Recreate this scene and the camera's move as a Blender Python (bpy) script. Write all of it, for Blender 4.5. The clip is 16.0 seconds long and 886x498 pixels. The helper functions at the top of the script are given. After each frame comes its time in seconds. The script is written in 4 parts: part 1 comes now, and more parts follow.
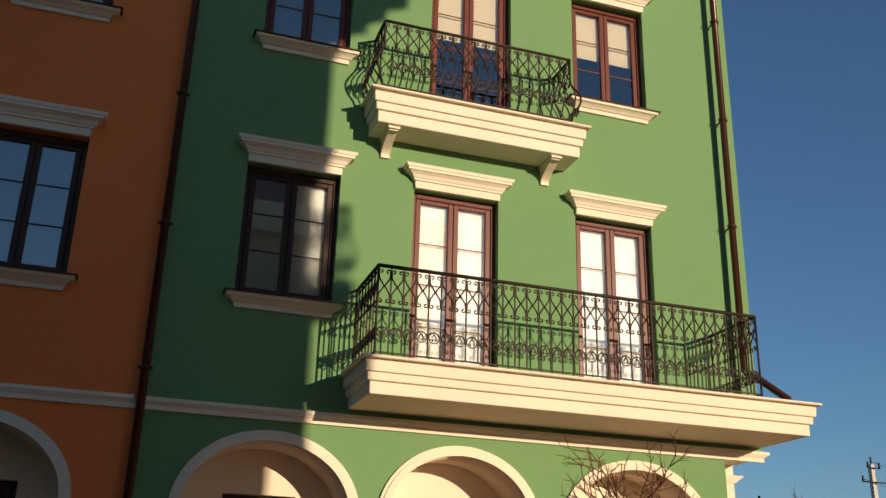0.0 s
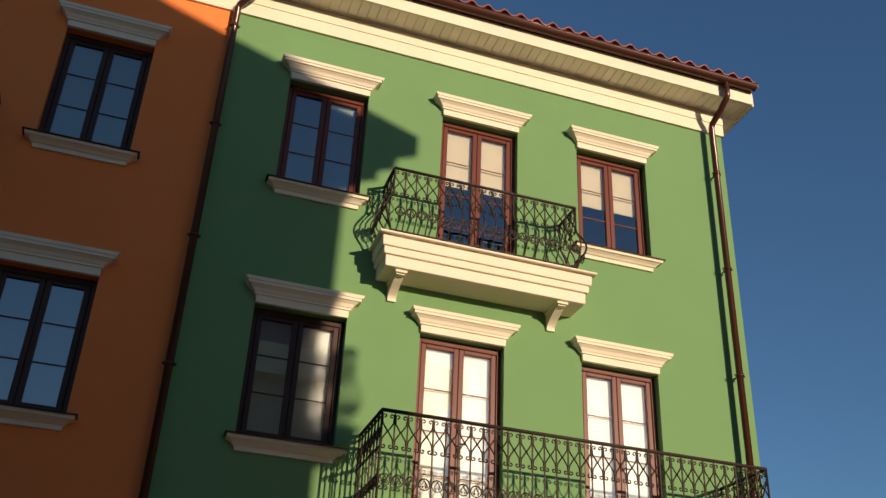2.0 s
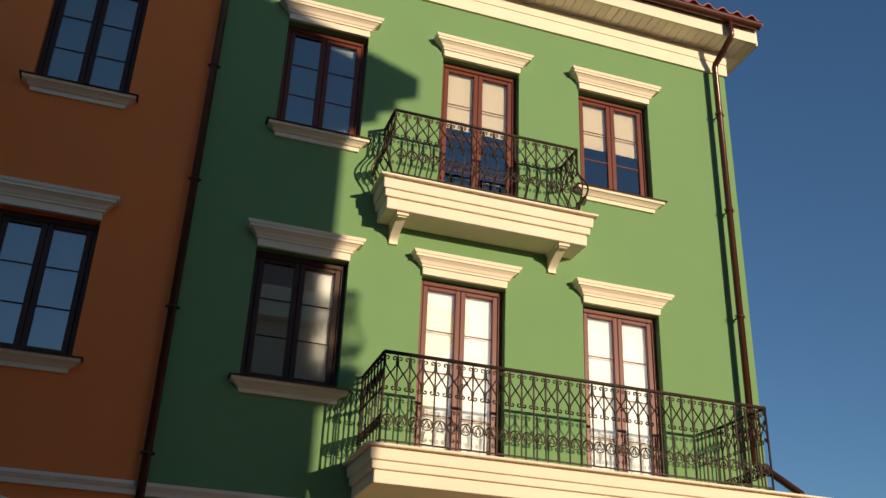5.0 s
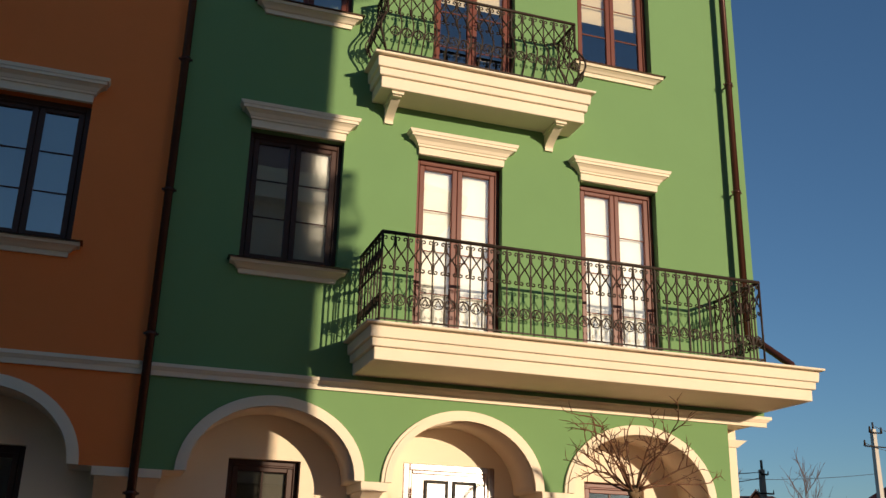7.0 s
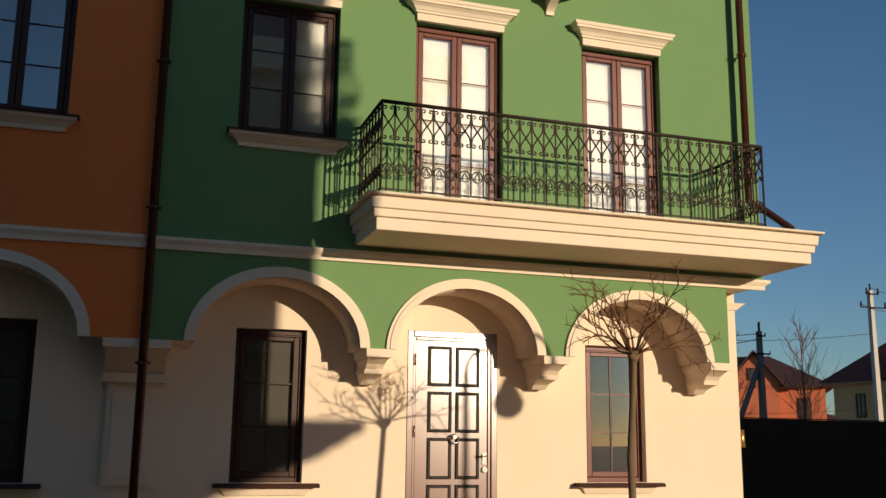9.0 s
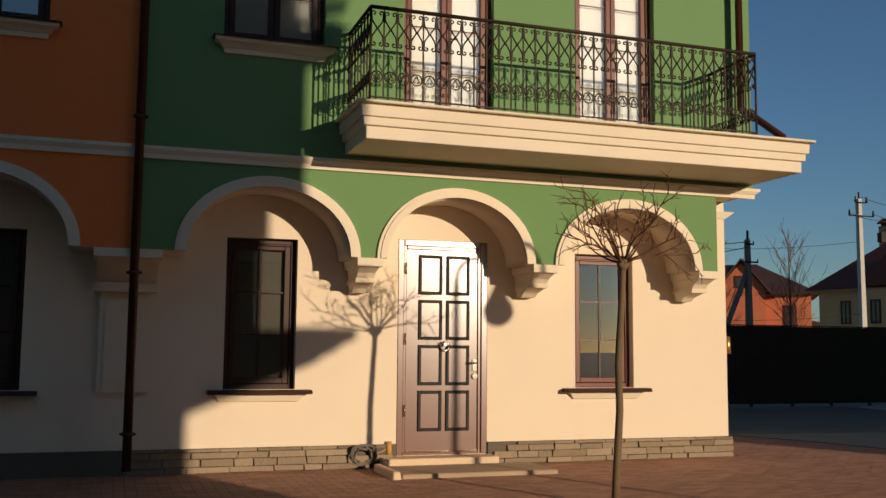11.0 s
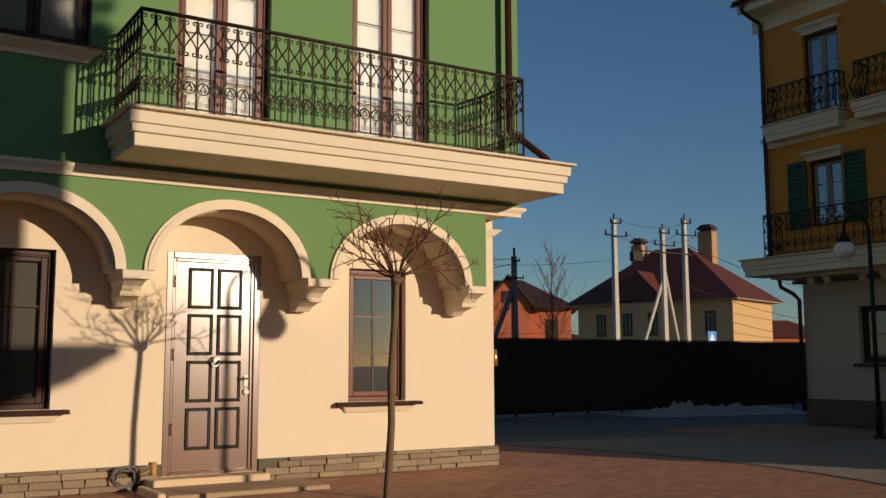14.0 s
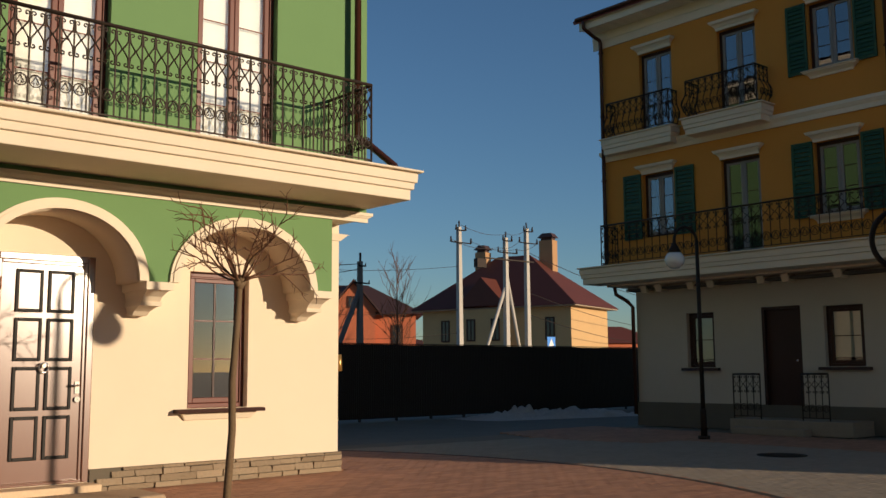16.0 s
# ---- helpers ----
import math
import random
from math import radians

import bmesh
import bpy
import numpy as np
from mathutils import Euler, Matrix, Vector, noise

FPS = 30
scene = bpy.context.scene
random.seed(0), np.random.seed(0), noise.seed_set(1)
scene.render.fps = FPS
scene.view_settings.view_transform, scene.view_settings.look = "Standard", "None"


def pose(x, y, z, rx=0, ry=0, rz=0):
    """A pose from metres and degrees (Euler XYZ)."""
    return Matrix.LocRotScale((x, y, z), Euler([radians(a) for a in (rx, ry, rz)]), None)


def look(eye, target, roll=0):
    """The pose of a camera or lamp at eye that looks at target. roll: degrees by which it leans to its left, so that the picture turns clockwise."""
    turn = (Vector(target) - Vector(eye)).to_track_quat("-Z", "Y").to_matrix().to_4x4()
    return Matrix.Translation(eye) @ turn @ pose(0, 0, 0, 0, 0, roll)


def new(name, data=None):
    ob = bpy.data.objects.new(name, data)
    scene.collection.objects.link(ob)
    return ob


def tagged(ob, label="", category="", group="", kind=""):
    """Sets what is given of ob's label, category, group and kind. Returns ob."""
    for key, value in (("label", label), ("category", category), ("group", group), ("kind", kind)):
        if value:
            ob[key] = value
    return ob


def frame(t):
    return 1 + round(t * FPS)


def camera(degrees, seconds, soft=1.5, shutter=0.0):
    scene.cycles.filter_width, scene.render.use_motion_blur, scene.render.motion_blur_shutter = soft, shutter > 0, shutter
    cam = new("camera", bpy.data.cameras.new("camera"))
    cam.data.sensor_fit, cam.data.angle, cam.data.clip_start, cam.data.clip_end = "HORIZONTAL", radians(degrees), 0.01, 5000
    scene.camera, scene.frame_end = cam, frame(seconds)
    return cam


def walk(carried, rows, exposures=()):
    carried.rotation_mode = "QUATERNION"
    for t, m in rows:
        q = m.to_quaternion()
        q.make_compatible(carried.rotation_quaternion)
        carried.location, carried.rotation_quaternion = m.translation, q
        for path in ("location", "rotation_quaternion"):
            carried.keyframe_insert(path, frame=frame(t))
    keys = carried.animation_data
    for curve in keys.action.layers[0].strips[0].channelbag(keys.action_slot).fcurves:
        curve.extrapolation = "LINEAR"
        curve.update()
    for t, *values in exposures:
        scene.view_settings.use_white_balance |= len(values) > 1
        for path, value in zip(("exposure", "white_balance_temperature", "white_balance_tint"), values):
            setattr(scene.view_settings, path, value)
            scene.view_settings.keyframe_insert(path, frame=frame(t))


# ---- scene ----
cam = camera(48.90, 16.0, soft=1.5)
EYE = Vector((0.0, 0.0, 1.293))
# seconds, yaw, pitch, roll in degrees: the camera stands on one spot and turns
TURNS = [
    (0.0, -18.33, 20.91, 1.57),
    (0.5, -18.19, 22.53, 1.75),
    (1.0, -17.98, 24.83, 2.06),
    (1.5, -17.79, 26.72, 2.37),
    (2.0, -17.60, 29.36, 2.74),
    (2.5, -17.41, 31.81, 3.06),
    (3.0, -17.20, 33.51, 3.32),
    (3.5, -17.12, 33.64, 3.44),
    (4.0, -17.10, 32.60, 3.50),
    (4.5, -17.38, 29.11, 3.00),
    (7.0, -18.14, 18.92, 1.57),
    (7.5, -18.20, 16.97, 1.40),
    (8.0, -18.23, 15.38, 1.19),
    (8.5, -18.21, 13.91, 1.05),
    (9.0, -18.21, 11.26, 0.66),
    (9.5, -18.22, 8.51, 0.42),
    (12.0, -20.19, 5.67, 0.06),
    (12.5, -22.14, 5.96, -0.00),
    (13.0, -24.93, 6.25, -0.04),
    (13.5, -28.53, 6.60, -0.12),
    (14.0, -32.09, 6.79, -0.21),
    (14.5, -34.99, 6.87, -0.26),
    (15.0, -37.28, 6.96, -0.31),
    (15.5, -39.50, 7.01, -0.37),
    (16.0, -41.18, 7.05, -0.40),
]


def aimed(yaw, pitch, roll):
    a, b = radians(yaw), radians(pitch)
    ahead = Vector((-math.sin(a) * math.cos(b), math.cos(a) * math.cos(b), math.sin(b)))
    return look(EYE, EYE + ahead, roll)


EXPOSURES = [(0.0, 0.0), (4.5, 0.03), (7.5, -0.05), (9.0, -0.24), (12.0, -0.52), (13.0, -0.53), (14.0, -0.52), (15.0, -0.37), (16.0, -0.19)]
walk(cam, [(t, aimed(y, p, r)) for t, y, p, r in TURNS], EXPOSURES)

# ---- light ----
SUN_WAY = Vector((-0.43, 1.0, -0.175)).normalized()
sun = new("sun", bpy.data.lights.new("sun", "SUN"))
sun.data.energy, sun.data.angle, sun.data.color = 5.15, radians(0.53), (1.0, 0.785, 0.56)
sun.matrix_world = look(-60 * SUN_WAY, (0, 0, 0))
world = bpy.data.worlds.new("sky")
scene.world = world
world.use_nodes = True
sky = world.node_tree.nodes.new("ShaderNodeTexSky")
sky.sky_type, sky.sun_disc = "NISHITA", False
sky.sun_elevation, sky.sun_rotation = radians(9.5), math.atan2(0.43, -1.0)
sky.air_density, sky.dust_density, sky.ozone_density = 1.0, 0.15, 3.9
world.node_tree.nodes["Background"].inputs[1].default_value = 0.119
world.node_tree.links.new(sky.outputs[0], world.node_tree.nodes["Background"].inputs[0])


# ---- materials ----
def surface(name, color, rough=0.85, metal=0.0, grain=120.0, vary=0.10, stain=0.10, bump=0.15, dist=0.004, per_piece=0.0, spec=0.4, island=False):
    """A matt surface with fine grain, broad stains and relief."""
    m = bpy.data.materials.new(name)
    m.use_nodes = True
    n, l = m.node_tree.nodes, m.node_tree.links
    b = n["Principled BSDF"]
    b.inputs["Roughness"].default_value, b.inputs["Metallic"].default_value = rough, metal
    b.inputs["Specular IOR Level"].default_value = spec
    co = n.new("ShaderNodeTexCoord")
    fine, broad = n.new("ShaderNodeTexNoise"), n.new("ShaderNodeTexNoise")
    fine.inputs["Scale"].default_value, fine.inputs["Detail"].default_value = grain, 4
    broad.inputs["Scale"].default_value, broad.inputs["Detail"].default_value = 1.3, 6
    broad.inputs["Roughness"].default_value = 0.65
    total = n.new("ShaderNodeMath")
    total.operation = "MULTIPLY_ADD"
    second = n.new("ShaderNodeMath")
    second.operation = "MULTIPLY_ADD"
    l.new(co.outputs["Object"], fine.inputs["Vector"])
    l.new(co.outputs["Object"], broad.inputs["Vector"])
    l.new(fine.outputs["Fac"], total.inputs[0])
    total.inputs[1].default_value, total.inputs[2].default_value = 2 * vary, 1 - vary - stain
    l.new(broad.outputs["Fac"], second.inputs[0])
    second.inputs[1].default_value = 2 * stain
    l.new(total.outputs[0], second.inputs[2])
    last = second.outputs[0]
    if per_piece:
        info = n.new("ShaderNodeNewGeometry" if island else "ShaderNodeObjectInfo")
        third = n.new("ShaderNodeMath")
        third.operation = "MULTIPLY_ADD"
        l.new(info.outputs["Random Per Island" if island else "Random"], third.inputs[0])
        third.inputs[1].default_value = 2 * per_piece
        less = n.new("ShaderNodeMath")
        less.operation = "SUBTRACT"
        l.new(last, less.inputs[0])
        less.inputs[1].default_value = per_piece
        l.new(less.outputs[0], third.inputs[2])
        last = third.outputs[0]
    mul = n.new("ShaderNodeVectorMath")
    mul.operation = "SCALE"
    mul.inputs[0].default_value = color
    l.new(last, mul.inputs["Scale"])
    l.new(mul.outputs[0], b.inputs["Base Color"])
    bp = n.new("ShaderNodeBump")
    bp.inputs["Strength"].default_value, bp.inputs["Distance"].default_value = bump, dist
    l.new(fine.outputs["Fac"], bp.inputs["Height"])
    l.new(bp.outputs[0], b.inputs["Normal"])
    return m


def glass(name, tint, gloss):
    """A clear pane: it lets light through and mirrors more at a slant."""
    m = bpy.data.materials.new(name)
    m.use_nodes = True
    n, l = m.node_tree.nodes, m.node_tree.links
    n.remove(n["Principled BSDF"])
    clear, mirror, mix, fr = n.new("ShaderNodeBsdfTransparent"), n.new("ShaderNodeBsdfGlossy"), n.new("ShaderNodeMixShader"), n.new("ShaderNodeFresnel")
    clear.inputs[0].default_value = (*tint, 1)
    mirror.inputs["Roughness"].default_value = 0.01
    fr.inputs["IOR"].default_value = gloss
    l.new(fr.outputs[0], mix.inputs[0])
    l.new(clear.outputs[0], mix.inputs[1])
    l.new(mirror.outputs[0], mix.inputs[2])
    l.new(mix.outputs[0], n["Material Output"].inputs["Surface"])
    return m


GREEN = surface("green_stucco", (0.146, 0.268, 0.108), 0.9, vary=0.05, stain=0.07, grain=160)
ORANGE = surface("orange_stucco", (0.82, 0.215, 0.052), 0.9, vary=0.05, stain=0.07, grain=160)
YELLOW = surface("yellow_stucco", (0.62, 0.265, 0.045), 0.9, vary=0.05, stain=0.07, grain=160)
CREAM = surface("cream_stucco", (0.78, 0.66, 0.50), 0.9, vary=0.05, stain=0.05, grain=140, bump=0.25)
# cream darkened to hold the shade of the yellow house's ground floor
SHADED_CREAM_STUCCO = surface("shaded_cream_stucco", (0.50, 0.435, 0.34), 0.9, vary=0.05, stain=0.07, grain=140, bump=0.25)
TRIM = surface("cream_trim", (0.76, 0.66, 0.505), 0.75, vary=0.04, stain=0.13, bump=0.05)
SOFFIT = surface("soffit_board", (0.86, 0.80, 0.66), 0.6, vary=0.04, stain=0.06, per_piece=0.06, bump=0.05)
MAHOGANY = surface("mahogany_frame", (0.13, 0.035, 0.022), 0.38, vary=0.12, stain=0.10, grain=40, bump=0.05, spec=0.22)
# dark wood; also mahogany darkened for the windows standing in shade
DARK_AND_SHADED_WOOD = surface("dark_and_shaded_frame", (0.05, 0.022, 0.016), 0.4, vary=0.12, stain=0.10, grain=40, bump=0.05, spec=0.2)
BROWN_METAL = surface("brown_metal", (0.075, 0.028, 0.018), 0.22, 0.3, vary=0.05, stain=0.15, bump=0.03)
IRON = surface("wrought_iron", (0.032, 0.021, 0.015), 0.6, 0.1, vary=0.15, stain=0.2, grain=60, bump=0.1, spec=0.22)
TILE = surface("clay_tile", (0.27, 0.065, 0.055), 0.65, vary=0.10, stain=0.15, grain=60, per_piece=0.12)
TILE_FIELD = surface("clay_tile_field", (0.27, 0.065, 0.055), 0.65, vary=0.10, stain=0.15, grain=60, per_piece=0.12, island=True)
STONE = surface("plinth_stone", (0.29, 0.22, 0.145), 0.85, vary=0.18, stain=0.2, grain=35, bump=0.9, dist=0.014, per_piece=0.2)
MORTAR = surface("mortar", (0.13, 0.11, 0.08), 0.95, vary=0.1, stain=0.15, grain=80, bump=0.5)
PAVER = surface("red_paver", (0.37, 0.19, 0.115), 0.85, vary=0.14, stain=0.18, grain=90, bump=0.4, per_piece=0.16)
PAVER_FIELD = surface("red_paver_field", (0.37, 0.19, 0.115), 0.85, vary=0.14, stain=0.18, grain=90, bump=0.4, per_piece=0.16, island=True)
GREY_PAVER = surface("grey_paver", (0.30, 0.25, 0.19), 0.9, vary=0.12, stain=0.16, grain=90, bump=0.3, per_piece=0.06, island=True)
BORDER = surface("dark_border_stone", (0.06, 0.045, 0.035), 0.9, vary=0.15, stain=0.15, grain=60, bump=0.4, per_piece=0.1, island=True)
SAND = surface("joint_sand", (0.21, 0.165, 0.12), 0.95, vary=0.2, stain=0.2, grain=70, bump=0.5)
ASPHALT = surface("asphalt", (0.165, 0.145, 0.12), 0.9, vary=0.2, stain=0.25, grain=90, bump=0.6)
CONCRETE = surface("concrete", (0.50, 0.40, 0.28), 0.85, vary=0.12, stain=0.2, grain=50, bump=0.4)
STEP_STONE = surface("step_stone", (0.70, 0.53, 0.35), 0.85, vary=0.14, stain=0.22, grain=45, bump=0.5)
POLE_GREY = surface("pole_concrete", (0.50, 0.46, 0.40), 0.85, vary=0.1, stain=0.2, grain=30)
FENCE_M = surface("fence_sheet", (0.016, 0.009, 0.007), 0.6, 0.0, vary=0.1, stain=0.2, bump=0.05)
SNOW = surface("old_snow", (0.46, 0.42, 0.38), 0.85, vary=0.2, stain=0.3, grain=14, bump=0.7, dist=0.02)
BARK = surface("bark", (0.15, 0.10, 0.055), 0.9, vary=0.3, stain=0.25, grain=50, bump=0.7)
TWIG = surface("twig_bark", (0.13, 0.06, 0.03), 0.85, vary=0.2, stain=0.2, grain=50)
BLIND = surface("white_blind", (0.90, 0.89, 0.86), 0.9, vary=0.02, stain=0.04, bump=0.03)
BLIND_TAN = surface("beige_blind", (0.62, 0.55, 0.42), 0.9, vary=0.03, stain=0.05, bump=0.03)
# pale teal sheet behind panes, imitating a brighter reflection of the sky
SKY_TINT = surface("sky_reflection_tint", (0.42, 0.52, 0.46), 0.9, vary=0.04, stain=0.12, bump=0.03)
# added dark sheet that hides the sunlit reveal behind one pane
DARK_SHEET = surface("added_dark_sheet", (0.11, 0.10, 0.085), 0.9, vary=0.06, stain=0.12)
OLD_POLE = surface("weathered_pole", (0.20, 0.16, 0.13), 0.9, vary=0.15, stain=0.2, grain=30)
# dark colour stands in for the lack of light inside the rooms
UNLIT_ROOM = surface("unlit_room", (0.10, 0.09, 0.08), 0.9, vary=0.1, stain=0.2)
GREEN_PAINT = surface("green_shutter_paint", (0.018, 0.075, 0.035), 0.55, vary=0.1, stain=0.12, bump=0.05)
DOOR_M = surface("brown_door_steel", (0.15, 0.055, 0.030), 0.22, 0.0, vary=0.04, stain=0.06, grain=60, bump=0.02, spec=0.5)
DOOR_M.node_tree.nodes["Principled BSDF"].inputs["IOR"].default_value = 1.85
BLACK_TRIM = surface("black_moulding", (0.010, 0.007, 0.005), 0.65, vary=0.1, stain=0.1)
CHROME = surface("chrome", (0.75, 0.74, 0.72), 0.12, 1.0, vary=0.03, stain=0.04, bump=0.0)
GLOBE_M = surface("opal_globe", (0.80, 0.80, 0.78), 0.25, vary=0.02, stain=0.04, bump=0.0)
RUBBER = surface("cable_sheath", (0.16, 0.14, 0.12), 0.6, vary=0.1, stain=0.1)
BRICK_RED = surface("red_brick_wall", (0.52, 0.15, 0.07), 0.9, vary=0.12, stain=0.14, grain=12)
HOUSE_BEIGE = surface("beige_house_wall", (0.60, 0.385, 0.18), 0.9, vary=0.06, stain=0.08, grain=20)
ROOF_BROWN = surface("brown_roof_sheet", (0.125, 0.034, 0.020), 0.6, vary=0.1, stain=0.12, grain=10)
ROOF_DARK = surface("dark_roof_sheet", (0.07, 0.035, 0.03), 0.6, vary=0.1, stain=0.12, grain=10)
PORCH_STONE = surface("porch_concrete", (0.27, 0.22, 0.16), 0.9, vary=0.15, stain=0.25, grain=50, bump=0.4)
SLAB_STONE = surface("slab_stone", (0.40, 0.29, 0.19), 0.85, vary=0.16, stain=0.25, grain=45, bump=0.5)
CHIMNEY_TAN = surface("tan_chimney", (0.44, 0.25, 0.12), 0.9, vary=0.08, stain=0.12, grain=20)
BLUE = surface("blue_sign", (0.06, 0.28, 0.80), 0.4, vary=0.03, stain=0.05)
WHITE = surface("white_paint", (0.80, 0.80, 0.80), 0.5, vary=0.03, stain=0.05)
PALE_SASH = surface("pale_sash", (0.26, 0.24, 0.22), 0.5, vary=0.03, stain=0.06)
ORANGE_RED = surface("orange_brick", (0.60, 0.17, 0.06), 0.8, vary=0.1, stain=0.12, grain=30)
DARK_WALL = surface("far_wall", (0.40, 0.32, 0.24), 0.9)
PANE = glass("window_pane", (0.88, 0.93, 0.92), 3.1)
PANE_MID = glass("ground_pane", (0.80, 0.84, 0.80), 1.95)
PANE_LOW = glass("single_pane", (0.80, 0.84, 0.80), 1.85)


# ---- mesh helpers ----
def quad(bm, a, b, c, d, mi=0):
    f = bm.faces.new([bm.verts.new(p) for p in (a, b, c, d)])
    f.material_index = mi
    return f


def box(bm, x0, x1, y0, y1, z0, z1, mi=0):
    return tier(bm, x0, x1, z0, z1, y0, y0, y1, 0.0, 0.0, mi)


def tier(bm, x0, x1, z0, z1, yb, yt, back, eb=0.0, et=0.0, mi=0):
    """A block whose front lies at yb below and yt above, and whose ends stand out by eb below and et above."""
    p = [bm.verts.new(v) for v in ((x0 - eb, yb, z0), (x1 + eb, yb, z0), (x1 + eb, back, z0), (x0 - eb, back, z0),
                                   (x0 - et, yt, z1), (x1 + et, yt, z1), (x1 + et, back, z1), (x0 - et, back, z1))]
    for i in ((0, 3, 2, 1), (4, 5, 6, 7), (0, 1, 5, 4), (1, 2, 6, 5), (2, 3, 7, 6), (3, 0, 4, 7)):
        bm.faces.new([p[k] for k in i]).material_index = mi
    return p


def loft(bm, x0, x1, back, rings, mi=0):
    """One moulding from rings (z, front, how far the ends stand out), from below upwards."""
    last = None
    for z, y, e in rings:
        ring = [bm.verts.new(p) for p in ((x0 - e, y, z), (x1 + e, y, z), (x1 + e, back, z), (x0 - e, back, z))]
        if last:
            for k in range(4):
                bm.faces.new((last[k], last[(k + 1) % 4], ring[(k + 1) % 4], ring[k])).material_index = mi
        else:
            bm.faces.new(ring[::-1]).material_index = mi
        last = ring
    bm.faces.new(last).material_index = mi
    return bm


def soften(bm, width, segments=1):
    bmesh.ops.bevel(bm, geom=list(bm.edges), offset=width, segments=segments, affect="EDGES", clamp_overlap=True)
    return bm


def tube(bm, pts, r, n=6, r1=None, mi=0):
    """A round bar along a line of points, thinning from r to r1."""
    pts = [Vector(p) for p in pts]
    r1 = r if r1 is None else r1
    rings, side = [], None
    for i, p in enumerate(pts):
        d = (pts[min(i + 1, len(pts) - 1)] - pts[max(i - 1, 0)]).normalized()
        if side is None:
            side = d.orthogonal().normalized()
        side = (side - side.dot(d) * d)
        side = side.normalized() if side.length > 1e-4 else d.orthogonal().normalized()
        up, rad = d.cross(side), r + (r1 - r) * i / max(1, len(pts) - 1)
        rings.append([bm.verts.new(p + rad * (math.cos(2 * math.pi * k / n) * side + math.sin(2 * math.pi * k / n) * up)) for k in range(n)])
    for a, b in zip(rings, rings[1:]):
        for k in range(n):
            f = bm.faces.new((a[k], a[(k + 1) % n], b[(k + 1) % n], b[k]))
            f.smooth, f.material_index = n > 4, mi
    bm.faces.new(rings[0][::-1]).material_index = mi
    bm.faces.new(rings[-1]).material_index = mi


def ball(bm, c, r, squash=1.0, seg=16, mi=0):
    made = bmesh.ops.create_uvsphere(bm, u_segments=seg, v_segments=seg // 2 + 2, radius=r, matrix=Matrix.Translation(c) @ Matrix.Diagonal((1, 1, squash, 1)))
    for v in made["verts"]:
        for f in v.link_faces:
            f.smooth, f.material_index = True, mi


def mesh_of(name, bm, *mats):
    bmesh.ops.recalc_face_normals(bm, faces=bm.faces)
    me = bpy.data.meshes.new(name)
    bm.to_mesh(me)
    bm.free()
    for m in mats:
        me.materials.append(m)
    return me


def part(name, bm, material, parent, label=""):
    """One mesh under a thing or a part, in the parent's own space."""
    mats = material if isinstance(material, tuple) else (material,)
    ob = new(name, bm if isinstance(bm, bpy.types.Mesh) else mesh_of(name, bm, *mats))
    ob.parent = parent
    return tagged(ob, label)


def thing(name, at, label, category, group="", kind=""):
    ob = new(name)
    ob.matrix_basis = at if isinstance(at, Matrix) else pose(*at)
    ob.empty_display_size = 0.2
    return tagged(ob, label, category, group, kind)


def single(name, bm, material, label, category, at=(0, 0, 0), group="", kind=""):
    mats = material if isinstance(material, tuple) else (material,)
    ob = new(name, mesh_of(name, bm, *mats))
    ob.matrix_basis = at if isinstance(at, Matrix) else pose(*at)
    return tagged(ob, label, category, group, kind)


def block(*a):
    bm = bmesh.new()
    box(bm, *a)
    return bm


# ---- parts of a facade; the facade's front is y = 0, seen from -y ----
def pierced_wall(x0, x1, z0, z1, y0, y1, holes):
    """A wall with thickness and with openings (x0, x1, z0, z1) right through it."""
    bm = bmesh.new()
    xs = sorted({x0, x1, *[v for h in holes for v in h[:2]]})
    zs = sorted({z0, z1, *[v for h in holes for v in h[2:]]})

    def solid(i, j):
        if not (0 <= i < len(xs) - 1 and 0 <= j < len(zs) - 1):
            return False
        x, z = (xs[i] + xs[i + 1]) / 2, (zs[j] + zs[j + 1]) / 2
        return not any(h[0] < x < h[1] and h[2] < z < h[3] for h in holes)

    for i in range(len(xs) - 1):
        for j in range(len(zs) - 1):
            if not solid(i, j):
                continue
            a, b, c, d = xs[i], xs[i + 1], zs[j], zs[j + 1]
            quad(bm, (a, y0, c), (b, y0, c), (b, y0, d), (a, y0, d))
            quad(bm, (b, y1, c), (a, y1, c), (a, y1, d), (b, y1, d))
            if not solid(i - 1, j):
                quad(bm, (a, y1, c), (a, y0, c), (a, y0, d), (a, y1, d))
            if not solid(i + 1, j):
                quad(bm, (b, y0, c), (b, y1, c), (b, y1, d), (b, y0, d))
            if not solid(i, j - 1):
                quad(bm, (a, y1, c), (b, y1, c), (b, y0, c), (a, y0, c))
            if not solid(i, j + 1):
                quad(bm, (a, y0, d), (b, y0, d), (b, y1, d), (a, y1, d))
    bmesh.ops.remove_doubles(bm, verts=bm.verts, dist=1e-5)
    return bm


def ring_frame(bm, x0, x1, z0, z1, y0, y1, w, mi=0, foot=None):
    foot = w if foot is None else foot
    box(bm, x0, x0 + w, y0, y1, z0, z1, mi)
    box(bm, x1 - w, x1, y0, y1, z0, z1, mi)
    box(bm, x0 + w, x1 - w, y0, y1, z1 - w, z1, mi)
    box(bm, x0 + w, x1 - w, y0, y1, z0, z0 + foot, mi)


